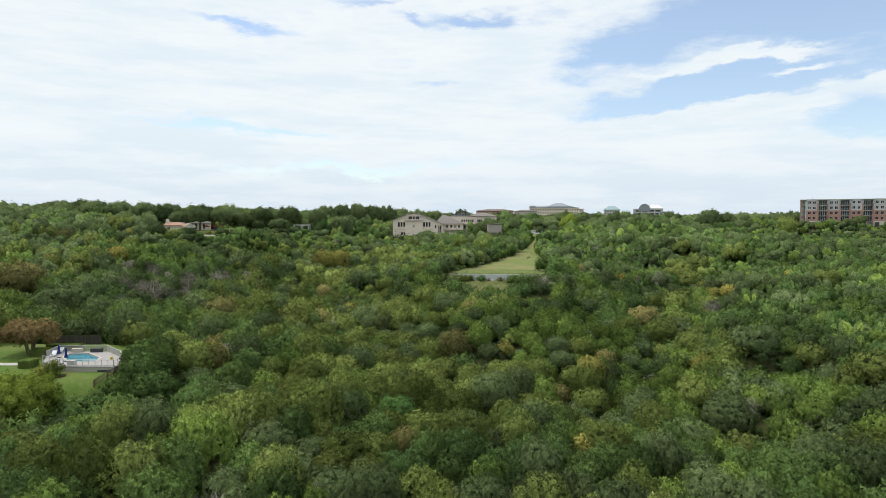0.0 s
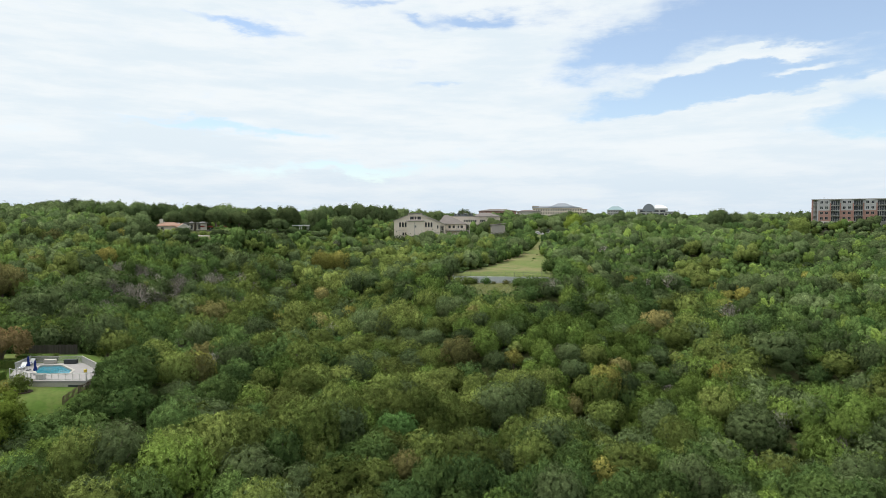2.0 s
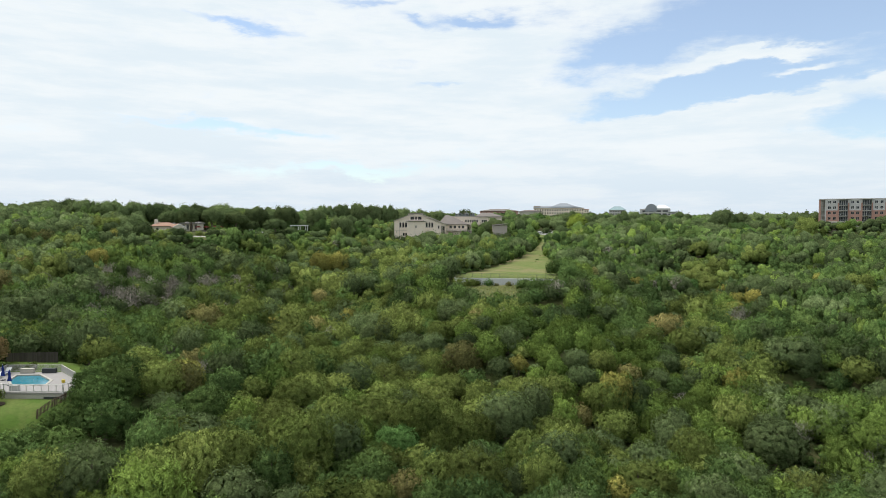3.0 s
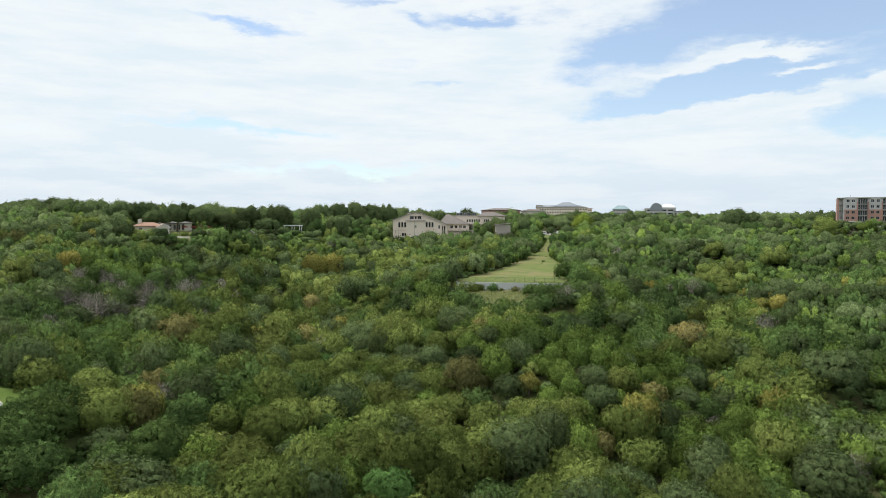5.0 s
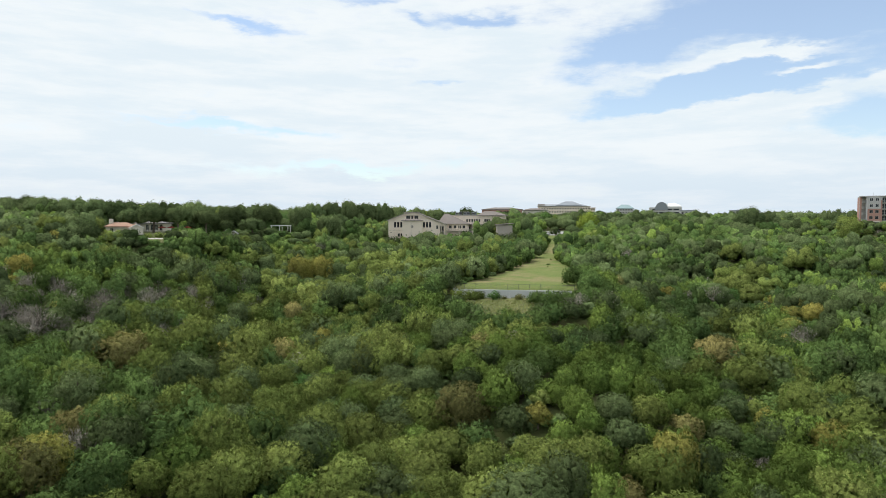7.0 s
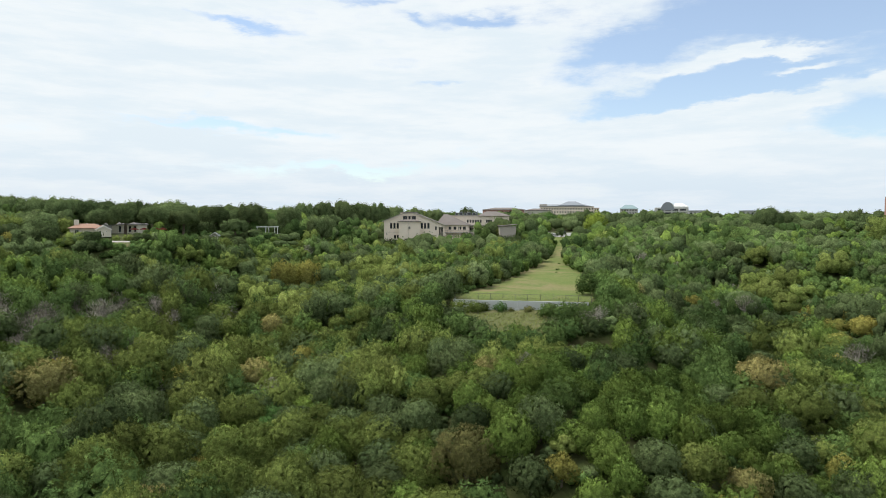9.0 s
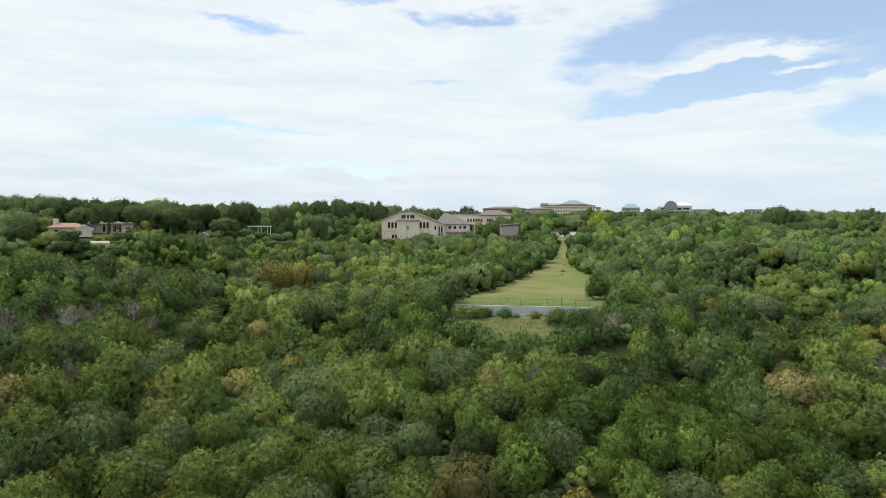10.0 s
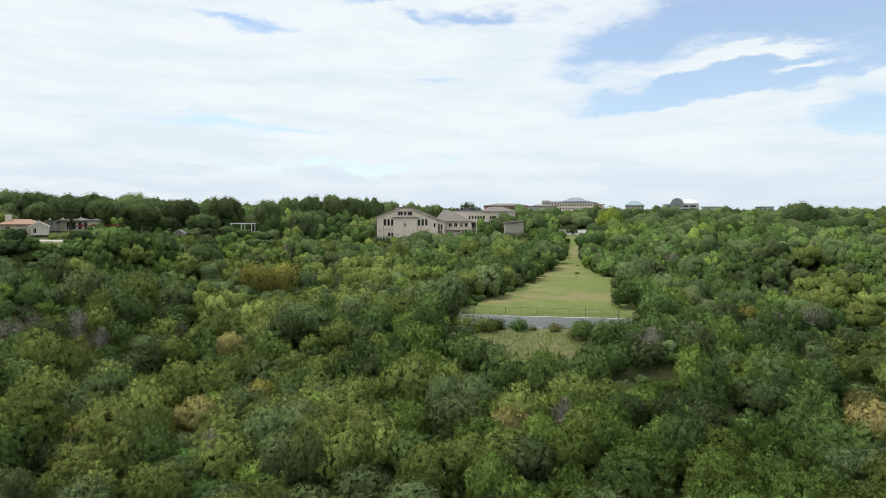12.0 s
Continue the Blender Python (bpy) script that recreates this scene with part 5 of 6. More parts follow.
    part("antenna", tube(bmesh.new(), (6, 6, top), (6, 6, top + 2.2), 0.05, 0.03), STEEL, root)
    return root


apartment_building(pose(206.0, 371.5, 42.3, 0, 0, -29))


# ---- retaining wall, chain-link fence ----
WALL_A, WALL_B = Vector((2.5, 228.3)), Vector((34.0, 221.8))
turn_w = math.degrees(math.atan2(WALL_B.y - WALL_A.y, WALL_B.x - WALL_A.x))
wall_len = (WALL_B - WALL_A).length
wall_root = thing("retaining_wall", pose(WALL_A.x, WALL_A.y, 24.0, 0, 0, turn_w), "pale grey painted concrete retaining wall with pilasters and weathered stains", "wall")
steps = ((0, 6.4, 2.8), (6.4, 8.3, 2.75), (8.3, 15.5, 2.8), (15.5, 22.0, 2.85), (22.0, wall_len, 2.9))
for a, b, h in steps:
    part("wall_panel", bevelled(0.03, a + 0.01, b - 0.01, 0, 0.3, -1.0, h), GREYWALL, wall_root)
part("return_wall", bevelled(0.03, -0.28, 0.0, 0, 6.0, -1.0, 2.85), GREYWALL, wall_root)
part("lower_panel", bevelled(0.03, 8.6, 16.0, -1.9, -1.6, -1.2, 1.15), GREYWALL, wall_root)
part("outlet_step", bevelled(0.03, 6.5, 8.2, -1.6, -0.02, -1.0, 0.9), CONCRETE, wall_root)
for k in range(12):
    x = 0.8 + k * 2.75
    if not 6.3 < x < 8.4:
        part("pilaster", bevelled(0.02, x - 0.07, x + 0.07, -0.06, -0.004, -1.0, 2.7), GREYWALL, wall_root)

fence = thing("chain_link_fence", pose(WALL_A.x, WALL_A.y + 1.3, 26.4, 0, 0, turn_w), "dark steel chain-link fence along the top of the wall", "fence")
step = 3.0
posts = int(wall_len / step)
for k in range(-2, posts + 2):
    x = k * step
    p = part("post", tube(bmesh.new(), (x, 0, -0.6), (x, 0, 1.95 if k % 8 else 2.3), 0.045, 0.045, 6), STEEL, fence)
    if k < posts + 1:
        part("top_rail", tube(bmesh.new(), (x, 0, 1.88), (x + step, 0, 1.88), 0.03, 0.03, 5), STEEL, fence)
        bm = bmesh.new()
        for j in range(-12, 21):
            for s in (1, -1):
                a0, a1 = Vector((x + j * 0.147 * 1.0, 0, 0.05)), Vector((x + j * 0.147 + s * 1.75, 0, 1.8))
                lo, hi = sorted((a0.x, a1.x))
                t0, t1 = 0.0, 1.0
                for edge, keep in ((x, 1), (x + step, -1)):
                    for_x = (edge - a0.x) / (a1.x - a0.x)
                    if (keep > 0) == (s > 0):
                        t0 = max(t0, for_x)
                    else:
                        t1 = min(t1, for_x)
                if t1 > t0 + 0.02:
                    q0, q1 = a0.lerp(a1, t0), a0.lerp(a1, t1)
                    tube(bm, q0, q1, 0.004, 0.004, 3)
        part("mesh_panel", bm, STEEL, fence)
for k in (-2, posts + 1):
    part("brace", tube(bmesh.new(), (k * step, 0.02, 1.8), (k * step + (1.6 if k < 0 else -1.6), 0.02, 0.0), 0.03, 0.03, 5), STEEL, fence)


# ---- pool ----
deck_z = 23.3
DECK_PLAN = [(-65.4, 105.0), (-63.8, 101.5), (-58.8, 98.6), (-50.8, 98.4), (-50.6, 100.5), (-53.2, 105.4), (-58.0, 110.2), (-66.2, 110.0)]
WATER_PLAN = [(-62.3, 105.0), (-59.8, 101.9), (-55.8, 102.5), (-56.6, 105.0), (-60.1, 108.2), (-63.3, 108.0)]
deck = thing("pool_deck", pose(0, 0, 0), "raised pale pool deck with white railings on a sloping lawn", "deck")


def ring_mesh(outer, inner, z0, z1):
    """A flat ring between two outlines with the same number of sections."""
    cx, cy = np.mean([p[0] for p in inner]), np.mean([p[1] for p in inner])

    def polar(plan, n):
        out = []
        for k in range(n):
            a = k * math.tau / n
            best = 0
            for (x0, y0), (x1, y1) in zip(plan, plan[1:] + plan[:1]):
                d = Matrix(((math.cos(a), x0 - x1), (math.sin(a), y0 - y1)))
                if abs(d.determinant()) > 1e-9:
                    s, u = d.inverted() @ Vector((x0 - cx, y0 - cy))
                    if -1e-6 <= u <= 1 + 1e-6 and s > best:
                        best = s
            out.append((cx + best * math.cos(a), cy + best * math.sin(a)))
        return out
    n = 96
    bm = bmesh.new()
    o, i = polar(outer, n), polar(inner, n)
    rings = [[bm.verts.new((x, y, z)) for x, y in pts] for pts, z in ((o, z0), (o, z1), (i, z1), (i, z0))]
    for k in range(n):
        j = (k + 1) % n
        for a, b in ((0, 1), (1, 2), (2, 3), (3, 0)):
            bm.faces.new((rings[a][k], rings[a][j], rings[b][j], rings[b][k]))
    return bm


def grown(plan, d):
    cx, cy = np.mean([p[0] for p in plan]), np.mean([p[1] for p in plan])
    return [(x + d * (x - cx) / math.hypot(x - cx, y - cy), y + d * (y - cy) / math.hypot(x - cx, y - cy)) for x, y in plan]


part("deck_floor", ring_mesh(DECK_PLAN, grown(WATER_PLAN, 0.45), deck_z - 0.25, deck_z), DECK, deck)
part("coping", ring_mesh(grown(WATER_PLAN, 0.447), WATER_PLAN, deck_z - 0.3, deck_z + 0.05), COPING, deck)
basin = part("basin", ring_mesh(grown(WATER_PLAN, 0.3), WATER_PLAN, deck_z - 1.5, deck_z - 0.3), PLASTER, deck)
part("basin_floor", prism(grown(WATER_PLAN, 0.3), deck_z - 1.7, deck_z - 1.5), PLASTER, basin)
part("water", prism(grown(WATER_PLAN, -0.004), deck_z - 0.5, deck_z - 0.16), WATER, deck, "clear turquoise pool water")
n_deck = len(DECK_PLAN)
for k in range(n_deck):
    (xa, ya), (xb, yb) = DECK_PLAN[k], DECK_PLAN[(k + 1) % n_deck]
    a, b = Vector((xa, ya, 0)), Vector((xb, yb, 0))
    length, ang = (b - a).length, math.degrees(math.atan2(yb - ya, xb - xa))
    m = pose(xa, ya, deck_z, 0, 0, ang)
    part("skirt", boxed(0.02, length - 0.02, 0.03, 0.12, -1.6, -0.28), GREYWOOD, deck).matrix_basis = m
    if k == 0:
        continue
    rail = part("rail", boxed(0, length, 0.0, 0.12, 1.0, 1.06), DECKRAIL, deck)
    rail.matrix_basis = m
    part("lower_rail", boxed(0, length, 0.03, 0.09, 0.12, 0.18), DECKRAIL, deck).matrix_basis = m
    part("corner_post", bevelled(0.015, -0.06, 0.06, 0, 0.12, -0.25, 1.12), DECKRAIL, deck).matrix_basis = m
    front = 1 <= k <= 4
    count = int(length / (0.9 if front else 0.16))
    stick = None
    for i in range(1, count):
        mm = m @ pose(i * length / count, 0.06, 0.18)
        if stick is None:
            w = 0.03 if front else 0.024
            stick = part("baluster", boxed(-w, w, -w, w, 0, 0.82), DECKRAIL, deck)
            stick.matrix_basis = mm
        else:
            share("baluster", stick, mm, deck)
    if front and length > 2:
        part("glass_panel", boxed(0.1, length - 0.1, 0.055, 0.065, 0.2, 0.98), material("clear_panel", (0.62, 0.64, 0.62), 0.3, 0.4), deck)
part("pump_box", bevelled(0.04, -58.6, -57.4, 99.3, 99.9, deck_z, deck_z + 0.75), DECKRAIL, deck)
# thin dark panel before the skirt, its colour standing for a shaded hollow
part("skirt_opening", boxed(-53.4, -51.4, 98.34, 98.42, deck_z - 1.5, deck_z - 0.55), RAILING, deck)


def closed_umbrella(x, y):
    root = thing("patio_umbrella", pose(x, y, deck_z) @ Matrix.Scale(0.86, 4), "closed navy blue patio umbrella on the pool deck", "umbrella", "patio umbrellas by the pool")
    part("pole", tube(bmesh.new(), (0, 0, 0), (0, 0, 2.65), 0.03, 0.025, 8), WHITE, root)
    part("foot", bevelled(0.03, -0.3, 0.3, -0.3, 0.3, 0, 0.1), RAILING, root)
    bm = bmesh.new()
    rings, n = [], 16
    for z, r in ((0.75, 0.30), (0.8, 0.34), (1.3, 0.22), (1.5, 0.16), (1.9, 0.2), (2.3, 0.12), (2.6, 0.03)):
        rings.append([bm.verts.new((r * (1.0 if k % 2 else 0.72) * math.cos(k * math.tau / n), r * (1.0 if k % 2 else 0.72) * math.sin(k * math.tau / n), z)) for k in range(n)])
    for a, b in zip(rings, rings[1:]):
        for k in range(n):
            bm.faces.new((a[k], a[(k + 1) % n], b[(k + 1) % n], b[k]))
    part("canopy", bm, NAVY, root)


closed_umbrella(-63.2, 104.9)
closed_umbrella(-60.3, 102.0)


def sun_lounger(x, y, turn):
    root = thing("sun_lounger", pose(x, y, deck_z, 0, 0, turn), "white sun lounger with blue striped cushion", "lounger", "loungers by the pool")
    part("seat", bevelled(0.03, -0.34, 0.34, -0.95, 0.4, 0.3, 0.42), WHITE, root)
    back_ = part("backrest", bevelled(0.03, -0.34, 0.34, 0, 0.75, -0.05, 0.07), WHITE, root)
    back_.matrix_basis = pose(0, 0.42, 0.36, 38, 0, 0)
    for k in range(3):
        part("stripe", boxed(-0.25 + k * 0.2, -0.15 + k * 0.2, -0.94, 0.39, 0.42, 0.428), NAVY, root)
    for sx in (-0.3, 0.3):
        for sy in (-0.88, 0.34):
            part("leg", boxed(sx - 0.03, sx + 0.03, sy - 0.03, sy + 0.03, 0, 0.3), WHITE, root)


for x, y, a in ((-64.6, 105.6, 14), (-65.1, 108.3, 8)):
    sun_lounger(x, y, a)


def storage_box(x, y, w, turn, mat, label, name="storage_box"):
    root = thing(name, pose(x, y, deck_z, 0, 0, turn), label, "storage box")
    part("body", bevelled(0.03, -w / 2, w / 2, -0.3, 0.3, 0, 0.6), mat, root)
    part("lid", bevelled(0.03, -w / 2 - 0.04, w / 2 + 0.04, -0.34, 0.34, 0.6, 0.68), mat, root)


storage_box(-59.4, 109.4, 1.9, 4, RAILING, "dark deck storage box against the railing")
storage_box(-62.6, 109.3, 1.8, 4, GREYWOOD, "grey-brown wooden deck storage box")
chair = thing("yellow_toy", pose(-53.9, 103.6, deck_z), "small yellow plastic toy by the railing", "toy")
part("body", bevelled(0.05, -0.2, 0.2, -0.15, 0.15, 0, 0.45), material("yellow_plastic", (0.55, 0.42, 0.06), 0.5), chair)


def board_fence(name, a, b, tall, mat, label, gap=0.02, width=0.14):
    """Upright boards with two rails and posts between two plan points, following the ground."""
    a, b = Vector(a), Vector(b)
    length = (b - a).length
    root = thing(name, pose(a.x, a.y, 0, 0, 0, math.degrees(math.atan2(b.y - a.y, b.x - a.x))), label, "fence")
    n = int(length / (width + gap))
    first = None
    for k in range(n):
        q = a.lerp(b, (k + 0.5) / n)
        m = pose((k + 0.5) * length / n, 0, high(q.x, q.y) - 0.05)
        if first is None:
            first = part("board", boxed(-width / 2, width / 2, -0.012, 0.012, 0, tall), mat, root)
            first.matrix_basis = m
        else:
            share("board", first, m @ pose(0, 0, random.uniform(-0.02, 0.02)), root)
    for k in range(int(length / 2.4) + 1):
        q = a.lerp(b, min(1, k * 2.4 / length))
        part("post", boxed(k * 2.4 - 0.05, k * 2.4 + 0.05, 0.02, 0.12, high(q.x, q.y) - 0.4, high(q.x, q.y) + tall + 0.05), mat, root)
        if (k + 1) * 2.4 <= length:
            q2 = a.lerp(b, (k + 1) * 2.4 / length)
            for f in (0.25, 0.8):
                part("rail", plate([(k * 2.4, high(q.x, q.y) + tall * f), (k * 2.4 + 2.4, high(q2.x, q2.y) + tall * f), (k * 2.4 + 2.4, high(q2.x, q2.y) + tall * f + 0.09), (k * 2.4, high(q.x, q.y) + tall * f + 0.09)], 0.016, 0.05), mat, root)


board_fence("privacy_fence", (-70.0, 115.6), (-62.4, 116.5), 1.75, DARKWOOD, "dark weathered wooden privacy fence behind the pool")
board_fence("picket_fence", (-50.2, 98.8), (-51.7, 94.0), 1.15, BROWNWOOD, "brown wooden fence running down the lawn", 0.10, 0.09)
board_fence("garden_fence", (-63.5, 89.6), (-56.0, 89.6), 0.8, GREYWOOD, "low grey picket fence at the foot of the lawn", 0.08, 0.08)


def hedge(x0, x1, y0, y1, tall):
    root = thing("hedge", pose((x0 + x1) / 2, (y0 + y1) / 2, high((x0 + x1) / 2, (y0 + y1) / 2)), "clipped light green box hedge beside the lawn", "hedge", "clipped hedges by the pool")
    w, d = (x1 - x0) / 2, (y1 - y0) / 2
    n = int(420 * (w * d * 4 + 2 * (w + d) * 2 * tall) / 10)
    p = np.stack([rng.uniform(-w, w, n), rng.uniform(-d, d, n), rng.uniform(0, tall, n)], 1)
    side = rng.integers(0, 5, n)
    for k, (ax, v) in enumerate(((0, -w), (0, w), (1, -d), (1, d), (2, tall))):
        p[side == k, ax] = v + rng.normal(0, 0.03, (side == k).sum())
    a, b = unit(n, rng) * 0.09, unit(n, rng) * 0.09
    leaves = new("leaves", tri_mesh("leaves", np.stack([p - a, p + a, p + b * 1.6], 1), LEAF["elm"]))
    leaves.parent = root
    part("core", bevelled(0.1, -w + 0.04, w - 0.04, -d + 0.04, d - 0.04, 0, tall - 0.04), LAWN, root)


hedge(-69.5, -63.5, 111.6, 113.0, 1.1)
hedge(-70.0, -67.2, 107.6, 109.8, 1.2)
hedge(-67.0, -64.9, 100.2, 102.6, 1.3)


STYLES["spreading"] = dict(wide=1.0, tall=1.05, base=0.5, clump=(0.22, 0.36), plume=1.0, rise=0.2, ruffle=0.45, long=0.8, core=0.66)
LEAF["spreading"] = LEAF["live_oak"]
STYLES["bright_elm"] = STYLES["elm"]
STYLES["myrtle"] = dict(wide=1.0, tall=0.85, base=0.42, clump=(0.2, 0.32), plume=1.1, rise=0.6, ruffle=0.6, long=1.0, core=0.66)
for low, like in (("weed", "juniper"), ("green_bush", "sumac"), ("rust_bush", "rust"), ("pale_bush", "elm")):
    STYLES[low], LEAF[low] = {**STYLES[like], "base": -0.12, "tall": 1.35}, LEAF[like]


def big_tree(name, label, category, kind, x, y, r, tall, leaves, leaf, clumps=30, limbs=PALE_BARK, stems=0):
    """A tree of its own shape, with its own crown mesh."""
    rr = np.random.default_rng(int(abs(x) * 7 + abs(y)))
    root = thing(name, pose(x, y, high(x, y) - 0.1, 0, 0, rr.uniform(0, 360)) @ Matrix.Diagonal((r, r, r * tall, 1)), label, category)
    if stems:
        for k in range(stems):
            a = k * math.tau / stems + rr.uniform(-0.3, 0.3)
            lean, top = rr.uniform(0.25, 0.5), rr.uniform(0.7, 0.9)
            bm = tube(bmesh.new(), (0.05 * math.cos(a), 0.05 * math.sin(a), -0.05), (lean * 0.45 * math.cos(a), lean * 0.45 * math.sin(a), 0.4), 0.028, 0.02)
            tube(bm, (lean * 0.44 * math.cos(a), lean * 0.44 * math.sin(a), 0.39), (lean * math.cos(a), lean * math.sin(a), top), 0.02, 0.008)
            part("stem", bm, limbs, root)
    else:
        part("trunk", trunk_bm(rr, STYLES[kind]["base"] + STYLES[kind]["tall"] * 0.85), limbs, root)
    crown = new("crown", foliage_mesh(crown_tris(rr, STYLES[kind], leaves, leaf, clumps, r > 5), LEAF[kind]))
    crown.parent = root


big_tree("crape_myrtle", "broad crape myrtle with rust-tinged crown on the lawn", "tree", "myrtle", -70.6, 109.0, 5.0, 0.95, 4600, 0.058, 44, BARK, 7)
big_tree("tall_elm", "broad bright yellow-green elm below the pool lawn", "elm", "bright_elm", -57.8, 85.5, 6.3, 0.84, 4600, 0.055, 44, BARK)
big_tree("shrub", "small green shrub with a mulch ring on the lawn", "shrub", "elm", -58.8, 96.4, 1.35, 1.15, 900, 0.13, 12)
big_tree("shrub", "small yellowing shrub beside the green one", "shrub", "yellow", -60.2, 95.4, 0.9, 1.25, 500, 0.14, 10)
bed = thing("mulch_bed", pose(-58.6, 96.2, high(-58.6, 96.2) + 0.02), "ring of dark mulch round the shrub", "mulch bed")
part("mulch", prism([(1.5 * math.cos(k * 0.314), 1.1 * math.sin(k * 0.314)) for k in range(20)], 0.0, 0.16), MULCH, bed)


# ---- houses on the left ridge ----
def gable_house(name, m, w, d, wall_h, rise, wall_mat, roof_mat, label, windows_=(), ridge_along="x", chimney=None, overhang=0.6):
    """A house with a pitched roof; the gable faces the front when the ridge runs along y."""
    root = thing(name, m, label, "house")
    T = 0.25
    if ridge_along == "y":
        line = lambda x: wall_h + rise * (1 - abs(x) / (w / 2))
        part("front_wall", wall_mesh(-w / 2, w / 2, line, list(windows_), T, kinks=(0.0,)), wall_mat, root)
        part("back_wall", wall_mesh(-w / 2, w / 2, line, [], T, kinks=(0.0,)), wall_mat, root).location = (0, d, 0)
        for s in (-1, 1):
            a, b = (s * (w / 2 + overhang), wall_h - rise * overhang / (w / 2)), (0.0, wall_h + rise)
            pts = (a, b) if s < 0 else (b, a)
            slab_roof(root, (pts[0][0], pts[0][1] + 0.02), (pts[1][0], pts[1][1] + 0.02), -overhang, d + overhang, 0.25, roof_mat)
            slab_roof(root, (pts[0][0], pts[0][1] - 0.1), (pts[1][0], pts[1][1] - 0.1), -overhang - 0.1, -overhang - 0.004, 0.36, WHITE, "barge_board")
    else:
        part("front_wall", wall_mesh(-w / 2, w / 2, wall_h, list(windows_), T), wall_mat, root)
        part("back_wall", boxed(-w / 2, w / 2, d, d + T, 0, wall_h), wall_mat, root)
        part("roof", hip_roof(-w / 2 - overhang, w / 2 + overhang, -overhang, d + overhang, wall_h, wall_h + rise, -w / 2 + d * 0.35, w / 2 - d * 0.35), roof_mat, root)
    for s in (-1, 1):
        part("side_wall", boxed(min(s * w / 2, s * (w / 2 - T)), max(s * w / 2, s * (w / 2 - T)), T, d, 0, wall_h), wall_mat, root)
    for a, b, lo, hi in windows_:
        window(root, (a + b) / 2, lo, b - a, hi - lo, 0, T, 0.08, 1, WHITE)
    if chimney:
        part("chimney", bevelled(0.04, chimney[0] - 0.7, chimney[0] + 0.7, chimney[1] - 0.5, chimney[1] + 0.5, wall_h - 0.5, wall_h + chimney[2]), wall_mat, root)
    return root


CREAM = material("cream_siding", (0.62, 0.58, 0.50), 0.85, 0.2, grain=(1.5, 0.06))
HOUSE_Y = 279
gable_house("house", pose(-110.0, HOUSE_Y, 40.6, 0, 0, 30), 4.4, 6, 2.4, 1.2, CREAM, TILE, "cream house end under a terracotta tile roof", ((-1.4, -0.6, 0.5, 2.0), (0.6, 1.0, 1.5, 2.1)), "y", None, 0.35)
gable_house("tile_house", pose(-117.5, HOUSE_Y + 3.5, 40.6, 0, 0, 26), 9.5, 7, 2.7, 1.6, CREAM, TILE, "long cream house with a terracotta tile roof and chimney", ((-3.4, -2.2, 0.9, 2.3),), "x", (-3, 3, 2.9))
grey_wins = tuple((x, x + 1.1, 0.4, 2.9) for x in (1.4, 3.2, 5.0, 6.8))
gable_house("grey_house", pose(-124.0, 313, 41.0, 0, 0, 6), 16, 11, 3.2, 2.4, CREAM, DARKROOF, "cream house with a grey-brown hipped roof behind oaks", grey_wins, "x")
gable_house("grey_gable", pose(-128.5, 309, 41.0, 0, 0, 6), 8, 5, 3.2, 1.8, PANEL, DARKROOF, "grey gabled house front behind the oaks", ((-1.2, 1.2, 0.8, 2.8),), "y")
gable_house("far_house", pose(-225, 400, 45.0), 16, 9, 3.2, 3.0, CREAM, SHINGLE, "brown-roofed house half hidden by oaks", ((-3, -1.6, 0.9, 2.3), (2, 3.4, 0.9, 2.3)), "x")
gable_house("garden_shed", pose(-89.2, 320.5, high(-89.2, 320.5) - 0.1, 0, 0, 14), 3.4, 4.0, 2.1, 1.1, GREYWOOD, SLATE, "small grey garden shed with a pitched roof", ((-0.6, 0.6, 0.1, 1.8),), "y", None, 0.25)


def pergola(m):
    root = thing("pergola", m, "white pergola with slim posts over a raised terrace", "pergola")
    part("terrace", bevelled(0.05, -8.0, 7.0, -1.0, 6, -1.2, 0.1), CONCRETE, root)
    for x in (-1.5, 2.2, 6.0):
        for y in (0, 4.5):
            part("post", bevelled(0.02, x - 0.11, x + 0.11, y - 0.11, y + 0.11, 0.1, 2.9), WHITE, root)
    for y in (0, 4.5):
        part("beam", boxed(-2.1, 6.6, y - 0.07, y + 0.07, 2.9, 3.12), WHITE, root)
    for k in range(10):
        x = -1.8 + k * 0.9
        part("rafter", boxed(x - 0.04, x + 0.04, -0.6, 5.1, 3.12, 3.26), WHITE, root)
    bm = boxed(-8.0, -2.0, -0.95, -0.88, 0.95, 1.02)
    for k in range(24):
        box(bm, -7.95 + k * 0.25, -7.92 + k * 0.25, -0.93, -0.9, 0.1, 0.95)
    part("terrace_rail", bm, WHITE, root)


pergola(pose(-78.5, 346, high(-78.5, 346) + 1.4))


def open_umbrella(x, y, z, mat, words, r=1.5):
    root = thing("garden_umbrella", pose(x, y, z), words, "umbrella", "open umbrellas on the terrace")
    part("pole", tube(bmesh.new(), (0, 0, 0), (0, 0, 2.5), 0.03, 0.03, 6), WHITE, root)
    bm, n = bmesh.new(), 8
    top = bm.verts.new((0, 0, 2.6))
    rim = [bm.verts.new((r * math.cos(k * math.tau / n), r * math.sin(k * math.tau / n), 2.05)) for k in range(n)]
    drop = [bm.verts.new((v.co.x, v.co.y, 1.88)) for v in rim]
    for k in range(n):
        j = (k + 1) % n
        bm.faces.new((top, rim[k], rim[j]))
        bm.faces.new((rim[k], drop[k], drop[j], rim[j]))
    part("canopy", bm, mat, root)


